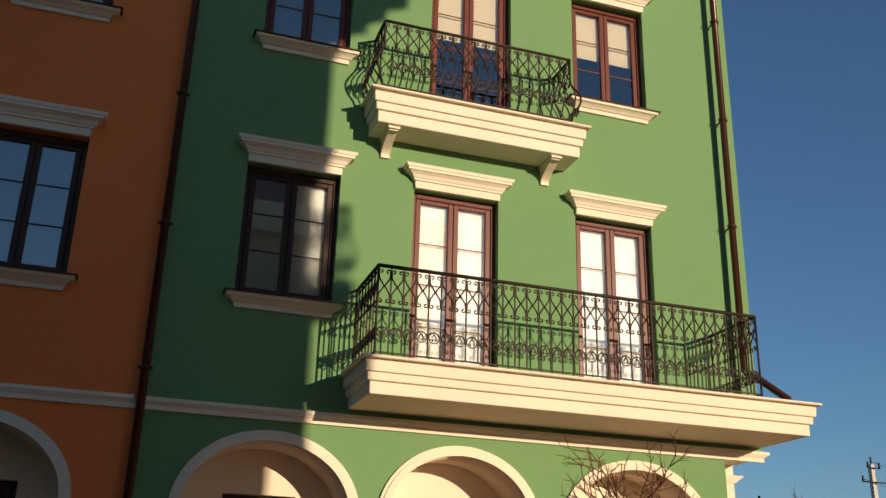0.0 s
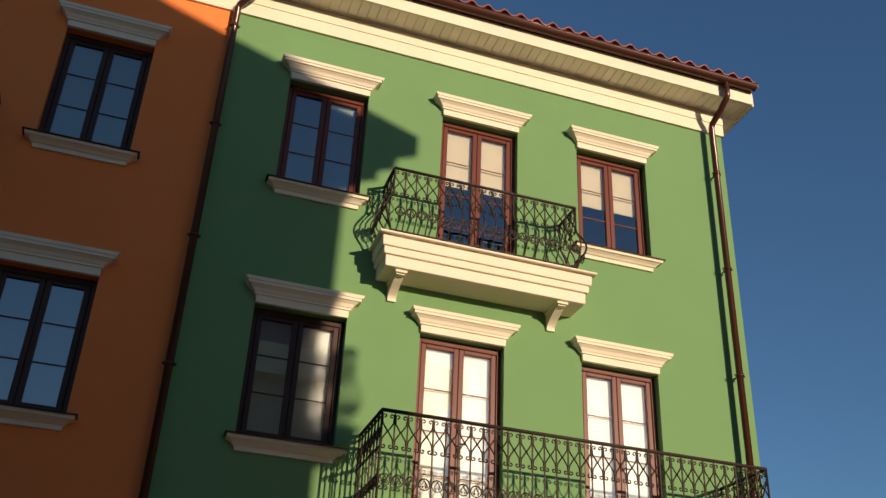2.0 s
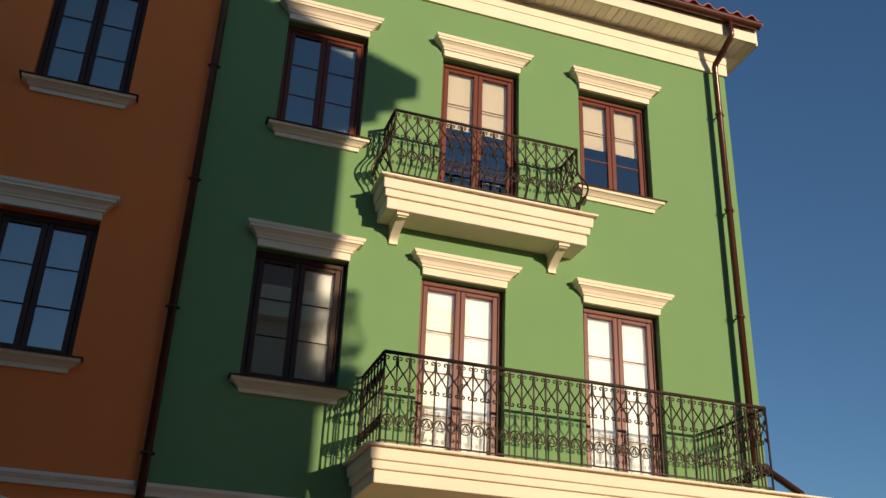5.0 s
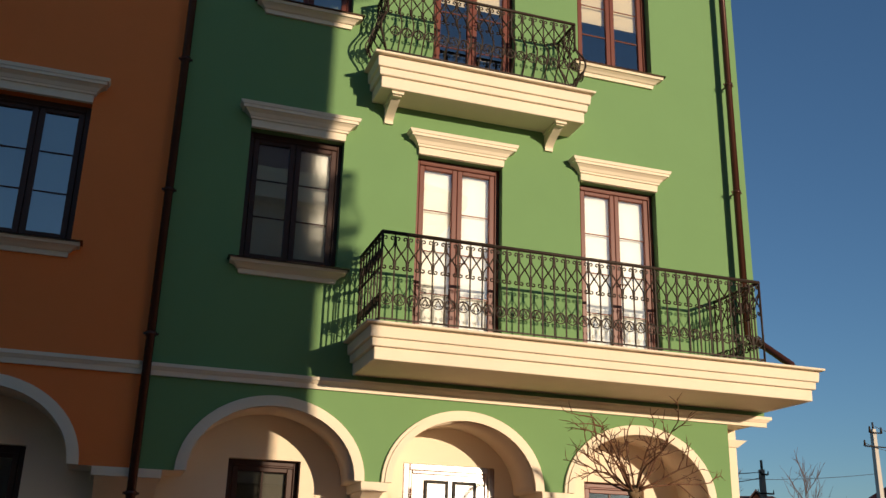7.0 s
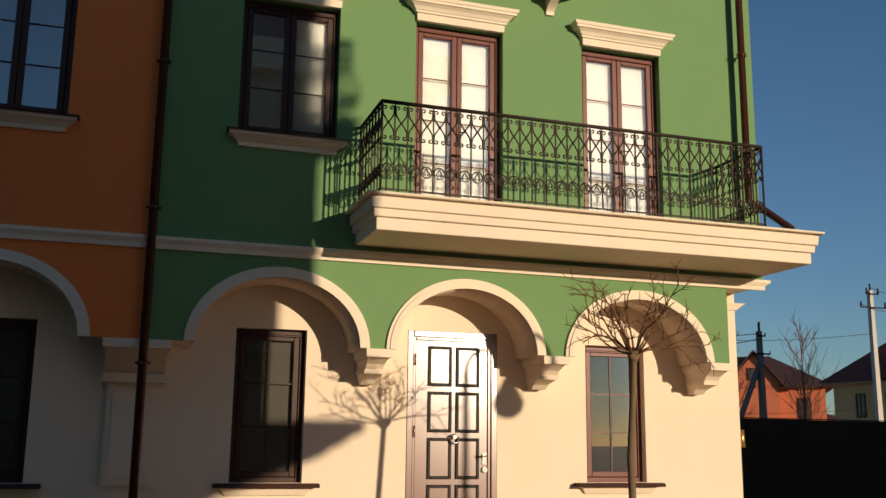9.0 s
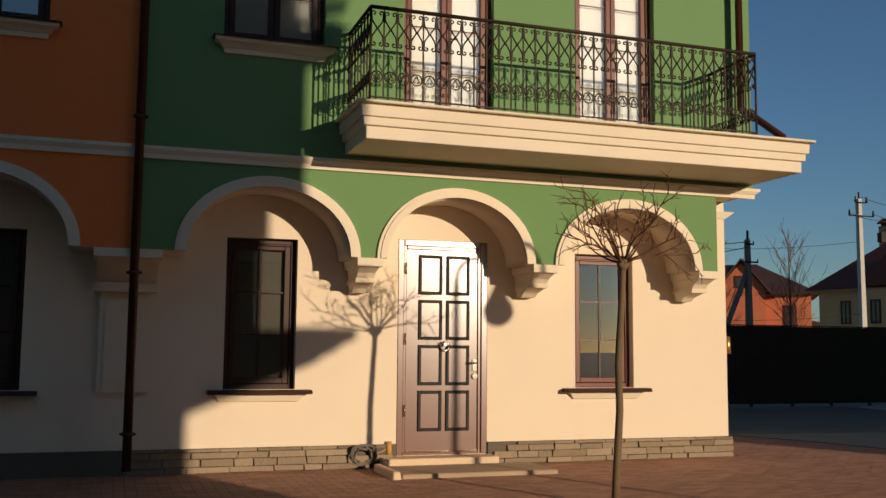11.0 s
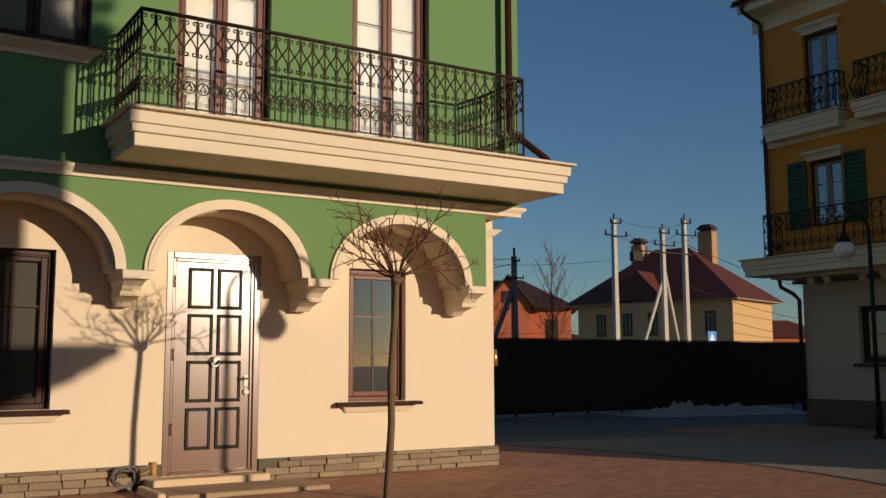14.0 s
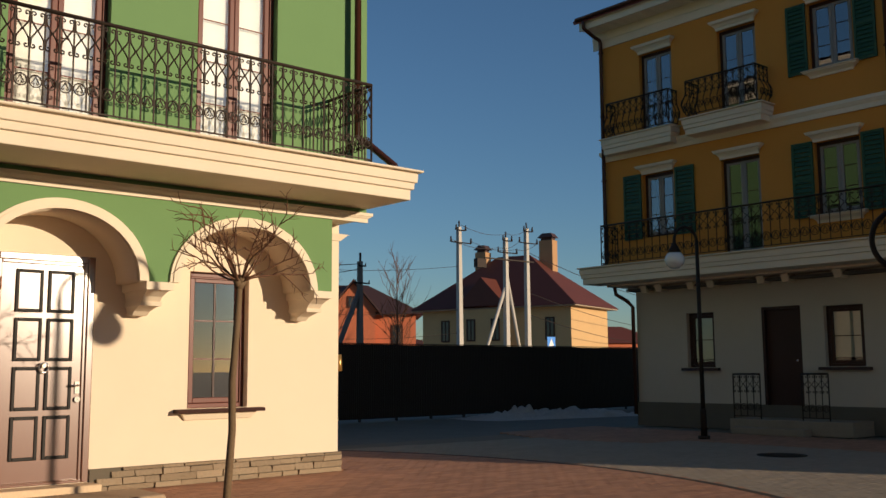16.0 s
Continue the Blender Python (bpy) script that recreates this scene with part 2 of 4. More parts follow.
def window(house, x0, x1, z0, z1, y=0.10, wood=MAHOGANY, blind=None, drop=1.0, bars=2, name="window", label="", sashes=2, leaf=None, pane_of=None):
    """A casement in its reveal: outer frame, sashes with panes and thin glazing bars, and a blind or coloured sheet
    behind.
    """
    bm = bmesh.new()
    ring_frame(bm, x0, x1, z0, z1, y, y + 0.07, 0.055)
    box(bm, x0 + 0.055, x1 - 0.055, y - 0.012, y + 0.01, z1 - 0.075, z1 - 0.055)
    w = part(name, soften(bm, 0.005), wood, house, label)
    a, b = x0 + 0.058, x1 - 0.058
    for k in range(sashes):
        s0, s1 = a + (b - a) * k / sashes, a + (b - a) * (k + 1) / sashes
        s0, s1 = s0 + 0.002, s1 - 0.002
        bm = bmesh.new()
        ring_frame(bm, s0, s1, z0 + 0.058, z1 - 0.058, y + 0.012, y + 0.065, 0.062)
        part("sash", soften(bm, 0.006), leaf or wood, w)
        g0, g1, h0, h1 = s0 + 0.062, s1 - 0.062, z0 + 0.12, z1 - 0.12
        bm = bmesh.new()
        quad(bm, (g0, y + 0.036, h0), (g1, y + 0.036, h0), (g1, y + 0.036, h1), (g0, y + 0.036, h1))
        pane = part("pane", bm, pane_of or PANE, w)
        pane.visible_shadow = False
        for i in range(bars):
            zb = h0 + (h1 - h0) * (i + 1) / (bars + 1)
            part("glazing_bar", block(g0, g1, y + 0.030, y + 0.034, zb - 0.008, zb + 0.008), wood, w)
    if blind:
        bm = bmesh.new()
        low, rows = z1 - 0.10 - (z1 - z0 - 0.18) * drop, int(26 * (z1 - z0) * drop)
        step = (z1 - 0.10 - low) / rows
        for i in range(rows):
            zz = low + i * step
            quad(bm, (a + 0.02, y + 0.082, zz), (b - 0.02, y + 0.082, zz), (b - 0.02, y + 0.074, zz + step), (a + 0.02, y + 0.074, zz + step))
            quad(bm, (a + 0.02, y + 0.074, zz + step), (b - 0.02, y + 0.074, zz + step), (b - 0.02, y + 0.082, zz + step), (a + 0.02, y + 0.082, zz + step))
        part("blind", bm, blind, w, "drawn slatted blind or coloured stand-in sheet")
    if name == "balcony_door":
        bm = bmesh.new()
        tube(bm, [((a + b) / 2 + 0.02, y - 0.02, z0 + 1.0), ((a + b) / 2 + 0.02, y - 0.05, z0 + 1.0), ((a + b) / 2 + 0.11, y - 0.05, z0 + 1.0)], 0.009)
        part("handle", bm, BROWN_METAL, w)
    return w


def hood(house, x0, x1, z, tall=1.0, flare=1.0):
    """A moulded cornice over an opening, from z upwards."""
    bm = bmesh.new()
    rings = [(0.0, -0.045, 0.0), (0.085, -0.05, 0.005), (0.086, -0.068, 0.022), (0.112, -0.072, 0.027), (0.113, -0.08, 0.032), (0.15, -0.10, 0.06),
             (0.18, -0.135, 0.10), (0.181, -0.148, 0.12), (0.215, -0.148, 0.12), (0.216, -0.158, 0.135), (0.255, -0.166, 0.15)]
    loft(bm, x0, x1, 0.0, [(z + tall * dz, y, flare * e) for dz, y, e in rings])
    part("window_hood", soften(bm, 0.003), TRIM, house, "cream moulded cornice over the window")


def sill(house, x0, x1, z, cap=BROWN_METAL):
    """A moulded sill that ends at z, under a thin metal cap."""
    bm = bmesh.new()
    loft(bm, x0, x1, 0.0, [(z - 0.155, -0.03, -0.01), (z - 0.105, -0.035, 0.0), (z - 0.104, -0.052, 0.012), (z - 0.08, -0.075, 0.03), (z - 0.055, -0.112, 0.07), (z - 0.054, -0.128, 0.09), (z - 0.02, -0.135, 0.095)])
    s = part("window_sill", soften(bm, 0.003), TRIM, house, "cream moulded sill under a brown metal cap")
    bm = bmesh.new()
    tier(bm, x0, x1, z - 0.018, z - 0.002, -0.165, -0.15, 0.10, 0.12, 0.12)
    part("sill_cap", bm, cap, s, "brown metal cap")


def arch_line(c, a, b, spring, n=28):
    return [(c - a * math.cos(math.pi * i / n), spring + b * math.sin(math.pi * i / n)) for i in range(n + 1)]


def arcade(house, x0, x1, spring, top, depth, arches, paint):
    """A wall carried on arches: front, soffits and underside. arches: (centre, half width, rise)."""
    bm = bmesh.new()
    line = [(x0, spring)]
    for c, a, b in arches:
        line += arch_line(c, a, b, spring)
    line.append((x1, spring))
    for (xa, za), (xb, zb) in zip(line, line[1:]):
        if xb - xa > 1e-5:
            quad(bm, (xa, 0, za), (xb, 0, zb), (xb, 0, top), (xa, 0, top))
        f = quad(bm, (xa, 0, za), (xa, depth, za), (xb, depth, zb), (xb, 0, zb), 1)
        f.smooth = True
    quad(bm, (x1, 0, spring), (x1, depth, spring), (x1, depth, top), (x1, 0, top))
    quad(bm, (x0, 0, spring), (x0, depth, spring), (x0, depth, top), (x0, 0, top))
    bmesh.ops.remove_doubles(bm, verts=bm.verts, dist=1e-5)
    part("arcade_wall", bm, (paint, CREAM), house, "stucco wall on round arches")
    for c, a, b in arches:
        bm = bmesh.new()
        for (g, y0) in ((0.105, -0.035), (0.07, -0.05)):
            inner, outer = arch_line(c, a - 0.004, b - 0.004, spring), arch_line(c, a + g, b + g, spring)
            for i in range(len(inner) - 1):
                (p, q), (r, s) = inner[i], inner[i + 1]
                (t, u), (v, w) = outer[i], outer[i + 1]
                quad(bm, (p, y0, q), (r, y0, s), (v, y0, w), (t, y0, u))
                quad(bm, (t, y0, u), (v, y0, w), (v, 0.0, w), (t, 0.0, u))
                quad(bm, (p, 0.02, q), (r, 0.02, s), (r, y0, s), (p, y0, q))
            for (p, q), (t, u) in ((inner[0], outer[0]), (inner[-1], outer[-1])):
                quad(bm, (p, y0, q), (t, y0, u), (t, 0.0, u), (p, 0.0, q))
        part("arch_moulding", bm, TRIM, house, "cream arch moulding")


def corbel(house, x0, x1, top, depth):
    """A stepped bracket between wall and arch foot, shrinking downwards."""
    bm = bmesh.new()
    d = depth
    loft(bm, x0, x1, d, [(top - 0.345, d - 0.14, -0.035), (top - 0.30, d - 0.20, -0.03), (top - 0.25, d - 0.36, -0.012), (top - 0.249, d - 0.43, 0.0), (top - 0.205, d - 0.44, 0.0),
                         (top - 0.204, d - 0.42, -0.015), (top - 0.15, d - 0.47, -0.012), (top - 0.09, 0.0, 0.004), (top - 0.089, -0.045, 0.03), (top - 0.002, -0.05, 0.035)])
    part("corbel", soften(bm, 0.004), TRIM, house, "stepped cream corbel")


def band(house, x0, x1, z0, z1, out, name="string_course", ends=0.0):
    bm = bmesh.new()
    h = z1 - z0
    loft(bm, x0, x1, 0.0, [(z0, -0.45 * out, 0), (z0 + 0.42 * h, -0.5 * out, 0), (z0 + 0.425 * h, -0.62 * out, 0), (z0 + 0.69 * h, -0.92 * out, ends * 0.8), (z0 + 0.70 * h, -out, ends), (z1, -out, ends)])
    part(name, soften(bm, 0.003), TRIM, house, "cream moulded band")


def downpipe(name, x, y, z0, z1, at, label, neck=(0.0, -0.55, 0.32), foot=None, parent=None):
    """A round rainwater pipe on wall clips, with a swan neck up to the gutter."""
    p = thing(name, at, label, "downpipe")
    bm = bmesh.new()
    nx, ny, nz = neck
    pts = [(x, y, z0), (x, y, z1), (x + 0.06 * nx, y - 0.03, z1 + 0.06), (x + nx * 0.5, y + (ny - y) * 0.5, z1 + 0.5 * nz), (x + nx * 0.9, y + (ny - y) * 0.9, z1 + nz * 0.88), (x + nx, ny, z1 + nz), (x + nx, ny, z1 + nz + 0.1), (x + nx, ny, z1 + nz + 0.24)]
    if foot:
        pts = [(x + foot[0], y + foot[2], z0 + foot[1] - 0.07), (x + foot[0] * 0.96, y + foot[2] * 0.95, z0 + foot[1] + 0.04), (x + foot[0] * 0.3, y + foot[2] * 0.3, z0 - 0.12), (x + 0.02, y, z0 - 0.02)] + pts
    tube(bm, pts, 0.045, 12)
    part("pipe", bm, BROWN_METAL, p)
    z = z0 + 0.35
    while z < z1:
        bm = bmesh.new()
        tube(bm, [(x, y, z - 0.02), (x, y, z + 0.02)], 0.056, 12)
        box(bm, x - 0.008, x + 0.008, y, 0.0 if y < 0.3 else 0.6, z - 0.008, z + 0.008)
        box(bm, x - 0.075, x + 0.075, y - 0.006, y + 0.006, z - 0.012, z + 0.012)
        part("clip", bm, BROWN_METAL, p)
        z += 1.55
    return p


def scroll_mesh(name, w, h, r=0.008):
    """Two facing curves that meet in the middle of a bay and end in curls beside the bars."""
    bm = bmesh.new()
    c = min(0.024, w * 0.18)
    for s in (-1, 1):
        pts = []
        for i in range(13):
            q, t = c * (0.40 + 0.60 * i / 12), math.pi * (-0.75 + 1.75 * i / 12)
            pts.append((s * (-w * 0.27 + q * math.cos(t)), 0, h - c + q * math.sin(t)))
        pts += [(s * -w * 0.41, 0, h * 0.74), (s * -w * 0.31, 0, h * 0.67), (s * -w * 0.05, 0, h * 0.52), (s * -w * 0.05, 0, h * 0.48), (s * -w * 0.31, 0, h * 0.33), (s * -w * 0.41, 0, h * 0.26)]
        pts += [(p[0], 0, h - p[2]) for p in pts[12::-1]]
        tube(bm, pts, r, 4)
    return mesh_of(name, bm, IRON)


def ring_mesh(name, w, r=0.008):
    """A curled ring that fills one bay near the foot of a railing."""
    bm = bmesh.new()
    q = w * 0.42
    tube(bm, [(q * math.sin(t), 0, q * math.cos(t)) for t in [2 * math.pi * k / 14 for k in range(15)]], r, 4)
    for s in (-1, 1):
        tube(bm, [(0, 0, q * 0.75), (s * q * 0.28, 0, q * 0.2), (s * q * 0.62, 0, -q * 0.35), (s * q * 0.3, 0, -q * 0.55), (s * q * 0.2, 0, -q * 0.25)], r * 0.9, 4)
    return mesh_of(name, bm, IRON)


def railing(bal, corners, z0, z1, bay, belly=0.0):
    """Wrought-iron railing along corner points: rails, balusters and scrolls. Belly: how far the bars bow out near the foot."""
    tall = z1 - z0
    zb, mid = z0 + 0.055, z0 + 0.58 * tall
    up, low = scroll_mesh("scroll", bay, 0.37 * tall), ring_mesh("ring", bay)
    bm = bmesh.new()
    n = 14
    pts = []
    for i in range(n + 1):
        z = zb + (z1 - zb) * i / n
        u = (z - zb) / (z1 - zb)
        out = belly * math.sin(math.pi * min(1, u / 0.62)) ** 1.5 if u < 0.62 else 0.0
        pts.append((0, -out, z))
    tube(bm, pts if belly else [(0, 0, zb), (0, 0, z1)], 0.0095, 4)
    bar = mesh_of("baluster", bm, IRON)
    for a, b in zip(corners, corners[1:]):
        a, b = Vector((*a, 0)), Vector((*b, 0))
        d = b - a
        for nm, zz, r in (("top_rail", z1, 0.020), ("bottom_rail", zb, 0.011)):
            bm = bmesh.new()
            tube(bm, [a + Vector((0, 0, zz)), b + Vector((0, 0, zz))], r, 4 if nm != "top_rail" else 6)
            part(nm, bm, IRON, bal)
        count = max(1, round(d.length / bay))
        turn = math.atan2(d.y, d.x)
        for i in range(count + 1):
            if i or (a.xy - Vector(corners[0])).length < 1e-6:
                o = part("baluster", bar, IRON, bal)
                o.matrix_basis = Matrix.Translation(a + d * i / count) @ Matrix.Rotation(turn, 4, "Z")
        for i in range(count):
            c = a + d * (i + 0.5) / count
            o = part("scroll", up, IRON, bal)
            o.matrix_basis = Matrix.Translation(c + Vector((0, 0, mid + 0.01))) @ Matrix.Rotation(turn, 4, "Z")
            o = part("ring", low, IRON, bal)
            o.matrix_basis = Matrix.Translation(c + Vector((0, 0, z0 + 0.27 * tall))) @ Matrix.Rotation(turn, 4, "Z") @ Matrix.Translation((0, -0.9 * belly, 0))
    mid_pt = sum((Vector(c) for c in corners), Vector((0, 0))) / len(corners)
    for c in corners:
        bm = bmesh.new()
        way = Vector((math.copysign(0.7, c[0] - mid_pt.x), -0.7 if c[1] < -0.01 else 0.0))
        tube(bm, [(c[0] - way.x * p[1], c[1] - way.y * p[1], p[2]) for p in pts] if belly else [(*c, z0), (*c, z1)], 0.013, 6)
        part("post", bm, IRON, bal)


def balcony(at, x0, x1, z0, z1, out, flare, rail, rail_z, label, bay=0.137, belly=0.0, brackets=(), y_wall=0.0):
    """A stepped cream slab with its railing. rail: the corner points of the railing."""
    bal = thing("balcony", at, label, "balcony", "balconies")
    h, f = z1 - z0, flare
    for nm, q0, q1, f0, f1 in (("slab", 0.0, 0.35, 0.0, 0.02), ("slab_step", 0.352, 0.58, 0.27, 0.33), ("slab_step", 0.582, 0.89, 0.52, 0.60), ("slab_neck", 0.892, 0.925, 0.48, 0.48), ("slab_lip", 0.927, 1.0, 1.0, 1.0)):
        bm = bmesh.new()
        tier(bm, x0, x1, z0 + q0 * h, z0 + q1 * h, y_wall - out - f0 * f, y_wall - out - f1 * f, y_wall, f0 * f, f1 * f)
        part(nm, soften(bm, 0.007), TRIM, bal)
    for x in brackets:
        bm = bmesh.new()
        n = 10
        prof = [(0.36, -0.02), (0.36, -0.07)]
        prof += [(0.30 - 0.27 * math.sin(math.pi / 2 * i / n) ** 1.2, -0.07 - 0.17 * i / n) for i in range(n + 1)]
        prof += [(0.03, -0.265), (0.0, -0.265), (0.0, -0.02)]
        loops = [[bm.verts.new((x + s, y_wall - a, z0 + b + 0.02)) for a, b in prof] for s in (-0.052, 0.052)]
        bm.faces.new(loops[0][::-1])
        bm.faces.new(loops[1])
        for i in range(len(prof)):
            j = (i + 1) % len(prof)
            bm.faces.new((loops[0][i], loops[0][j], loops[1][j], loops[1][i]))
        box(bm, x - 0.07, x + 0.07, y_wall - 0.39, y_wall, z0 - 0.035, z0 + 0.0)
        part("bracket", bm, TRIM, bal, "curved cream bracket")
    railing(bal, rail, z1, rail_z, bay, belly)
    return bal


def eaves(house, x0, x1, z, out, front=0.0, wall_end=None):
    """Frieze, boarded soffit, fascia and gutter along a wall head at z."""
    bm = bmesh.new()
    loft(bm, x0, wall_end or x1, front, [(z - 0.41, front - 0.035, 0), (z - 0.22, front - 0.037, 0), (z - 0.219, front - 0.050, 0), (z - 0.10, front - 0.052, 0), (z - 0.099, front - 0.02, 0), (z - 0.002, front - 0.02, 0)])
    part("frieze", soften(bm, 0.004), TRIM, house, "cream frieze band")
    n = round((x1 - x0) / 0.13)
    for i in range(n):
        a, b = x0 + (x1 - x0) * i / n, x0 + (x1 - x0) * (i + 1) / n
        bm = bmesh.new()
        tier(bm, a + 0.004, b - 0.004, z, z + 0.02, front - out, front - out, front + 0.02)
        part("soffit_board", soften(bm, 0.004), SOFFIT, house)
    part("soffit_backing", block(x0, x1, front - out, front + 0.02, z + 0.022, z + 0.05), SOFFIT, house)
    bm = bmesh.new()
    box(bm, x0, x1, front - out - 0.035, front - out, z - 0.03, z + 0.20)
    part("fascia", soften(bm, 0.004), TRIM, house, "cream eaves board")
    bm = bmesh.new()
    for i in range(9):
        a0, a1 = math.pi + math.pi * i / 9, math.pi + math.pi * (i + 1) / 9
        y, zz, r = front - out - 0.115, z + 0.24, 0.076
        quad(bm, (x0, y + r * math.cos(a0), zz + r * math.sin(a0)), (x1, y + r * math.cos(a0), zz + r * math.sin(a0)), (x1, y + r * math.cos(a1), zz + r * math.sin(a1)), (x0, y + r * math.cos(a1), zz + r * math.sin(a1)))
    tube(bm, [(x0, front - out - 0.19, z + 0.243), (x1, front - out - 0.19, z + 0.243)], 0.009, 6)
    for x in (x0 + 0.002, x1 - 0.002):
        v = [bm.verts.new((x, front - out - 0.115 + 0.076 * math.cos(math.pi + math.pi * i / 9), z + 0.24 + 0.076 * math.sin(math.pi + math.pi * i / 9))) for i in range(10)]
        bm.faces.new(v)
    part("gutter", bm, BROWN_METAL, house, "brown half-round gutter")


# ---- ground ----
def sheet(name, pts, z, material, label, category, kind="structure"):
    bm = bmesh.new()
    bm.faces.new([bm.verts.new((x, y, z)) for x, y in pts])
    return single(name, bm, material, label, category, kind=kind)


sheet("ground", [(-900, -900), (900, -900), (900, 900), (-900, 900)], -0.06, ASPHALT, "dark asphalt ground reaching the horizon", "ground")
sheet("road", [(8.2, 12.6), (30, 12.6), (30, 19.6), (8.2, 30), (-6, 30), (-6, 21)], -0.035, ASPHALT, "grey asphalt yard road in shade", "road")
pavement = sheet("pavement", [(-12, -14), (40, -14), (40, 14.2), (-12, 14.2)], -0.018, SAND, "sandy bed under block paving", "pavement")

# ---- the green house ----
AT = pose(0, 10, 0)
house = thing("house", AT, "green stucco three-storey house with cream trim and arcade", "house", "town houses")
W2, W3 = (4.48, 6.02), (7.64, 9.21)
HOLES = [(1.00, 2.06, *W2), (2.94, 4.00, 3.77, 6.02), (5.02, 6.08, 3.77, 6.02), (1.02, 2.06, *W3), (3.08, 4.16, 6.985, 9.21), (5.04, 6.11, *W3)]
part("wall", pierced_wall(0.20, 7.44, 3.25, 10.52, 0.0, 0.32, HOLES), GREEN, house, "green stucco wall")
part("side_wall", block(7.14, 7.436, 0.32, 9.0, 3.25, 10.52), GREEN, house, "green stucco side wall")
part("back_wall", block(0.2, 7.436, 9.0, 9.3, 0.0, 10.52), CREAM, house)
# inner walls and floors, coloured dark for the gloom indoors
part("inner_wall", block(0.2, 7.1, 1.6, 1.7, 0.0, 10.3), UNLIT_ROOM, house)
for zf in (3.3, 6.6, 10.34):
    part("floor_slab", block(0.2, 7.1, 0.34, 1.6, zf, zf + 0.06), UNLIT_ROOM, house)
part("party_wall", block(-0.1, 0.195, 0.96, 9.0, 0.0, 10.52), UNLIT_ROOM, house)
arcade(house, 0.20, 6.906, 2.262, 3.25, 0.6, [(1.535, 0.845, 0.70), (3.585, 0.815, 0.70), (5.712, 0.86, 0.70)], GREEN)
part("overhang_soffit", block(6.91, 7.44, 0.0, 0.6, 3.22, 3.249), TRIM, house, "cream underside of the overhang")
GROUND_HOLES = [(1.165, 1.93, 0.86, 2.49), (3.08, 4.165, 0.12, 2.545), (5.30, 6.09, 0.86, 2.47)]
part("ground_wall", pierced_wall(0.20, 7.43, 0.0, 3.25, 0.6, 0.95, GROUND_HOLES), CREAM, house, "cream stucco ground-floor wall")
part("ground_side_wall", block(7.13, 7.428, 0.95, 9.0, 0.0, 3.25), CREAM, house)
for c0, c1 in ((2.48, 2.70), (4.505, 4.75), (6.65, 6.87)):
    corbel(house, c0, c1, 2.26, 0.6)
# pier at the party line
bm = bmesh.new()
loft(bm, -0.14, 0.44, 0.6, [(1.86, 0.38, 0.02), (1.95, 0.38, 0.02), (1.951, 0.42, 0.0), (2.03, 0.30, 0.0), (2.174, 0.06, 0.0), (2.175, -0.045, 0.03), (2.258, -0.05, 0.035)])
part("pier_head", soften(bm, 0.004), CREAM, house, "stepped cream head of the pilaster")
part("pilaster", block(-0.10, 0.40, 0.53, 0.6, 0.84, 1.86), CREAM, house, "shallow cream pilaster")
part("pilaster_panel", block(-0.04, 0.34, 0.505, 0.53, 0.92, 1.78), CREAM, house)
band(house, 0.20, 7.44, 3.17, 3.292, 0.065, ends=0.06)
bm = bmesh.new()
tier(bm, 7.0, 7.44, 3.00, 3.09, 0.58, 0.55, 0.6, 0.0, 0.12)
part("side_moulding", bm, TRIM, house)
for (x0, x1, z0, z1), kind in zip(HOLES, "wddwdw"):
    hood(house, x0, x1, z1)
    if kind == "w":
        sill(house, x0, x1, z0)
window(house, *HOLES[0], blind=BLIND, label="brown casement window with a drawn blind", wood=DARK_AND_SHADED_WOOD)
window(house, *HOLES[1], blind=BLIND, bars=3, name="balcony_door", label="mahogany balcony door with sunlit white blinds")
window(house, *HOLES[2], blind=BLIND, bars=3, name="balcony_door", label="mahogany balcony door with sunlit white blinds")
window(house, *HOLES[3], blind=SKY_TINT, label="mahogany casement window reflecting the sky")
window(house, *HOLES[4], blind=BLIND_TAN, drop=0.42, bars=3, name="balcony_door", label="mahogany balcony door with half-drawn beige blinds")
window(house, *HOLES[5], blind=BLIND_TAN, drop=0.5, label="mahogany casement window with half-drawn beige blinds")
window(house, *GROUND_HOLES[0], y=0.70, wood=DARK_AND_SHADED_WOOD, sashes=1, pane_of=PANE_LOW, blind=DARK_SHEET, label="narrow ground-floor window with a shade-darkened frame and an added dark sheet")
window(house, *GROUND_HOLES[2], y=0.70, wood=MAHOGANY, sashes=1, pane_of=PANE_MID, label="narrow brown-framed ground-floor window")
for x0, x1, z0, z1 in (GROUND_HOLES[0], GROUND_HOLES[2]):
    bm = bmesh.new()
    xm = (x0 + x1) / 2
    box(bm, xm - 0.012, xm + 0.012, 0.725, 0.733, z0 + 0.12, z1 - 0.12)
    part("mullion", bm, DARK_AND_SHADED_WOOD, house)
    bm = bmesh.new()
    tier(bm, x0, x1, z0 - 0.13, z0 - 0.05, 0.57, 0.53, 0.6, 0.04, 0.10)
    s = part("window_sill", soften(bm, 0.004), TRIM, house, "cream sill under a wide brown cap")
    bm = bmesh.new()
    tier(bm, x0, x1, z0 - 0.048, z0 - 0.004, 0.44, 0.46, 0.70, 0.17, 0.17)
    part("sill_cap", soften(bm, 0.006), DARK_AND_SHADED_WOOD, s)
eaves(house, 0.20, 7.75, 10.47, 0.41, wall_end=7.47)
part("end_soffit", block(7.44, 7.75, 0.024, 9.4, 10.47, 10.52), SOFFIT, house)
part("end_fascia", block(7.752, 7.785, -0.41, 9.4, 10.44, 10.67), TRIM, house)
part("end_frieze", block(7.442, 7.472, 0.002, 9.3, 10.06, 10.468), TRIM, house)

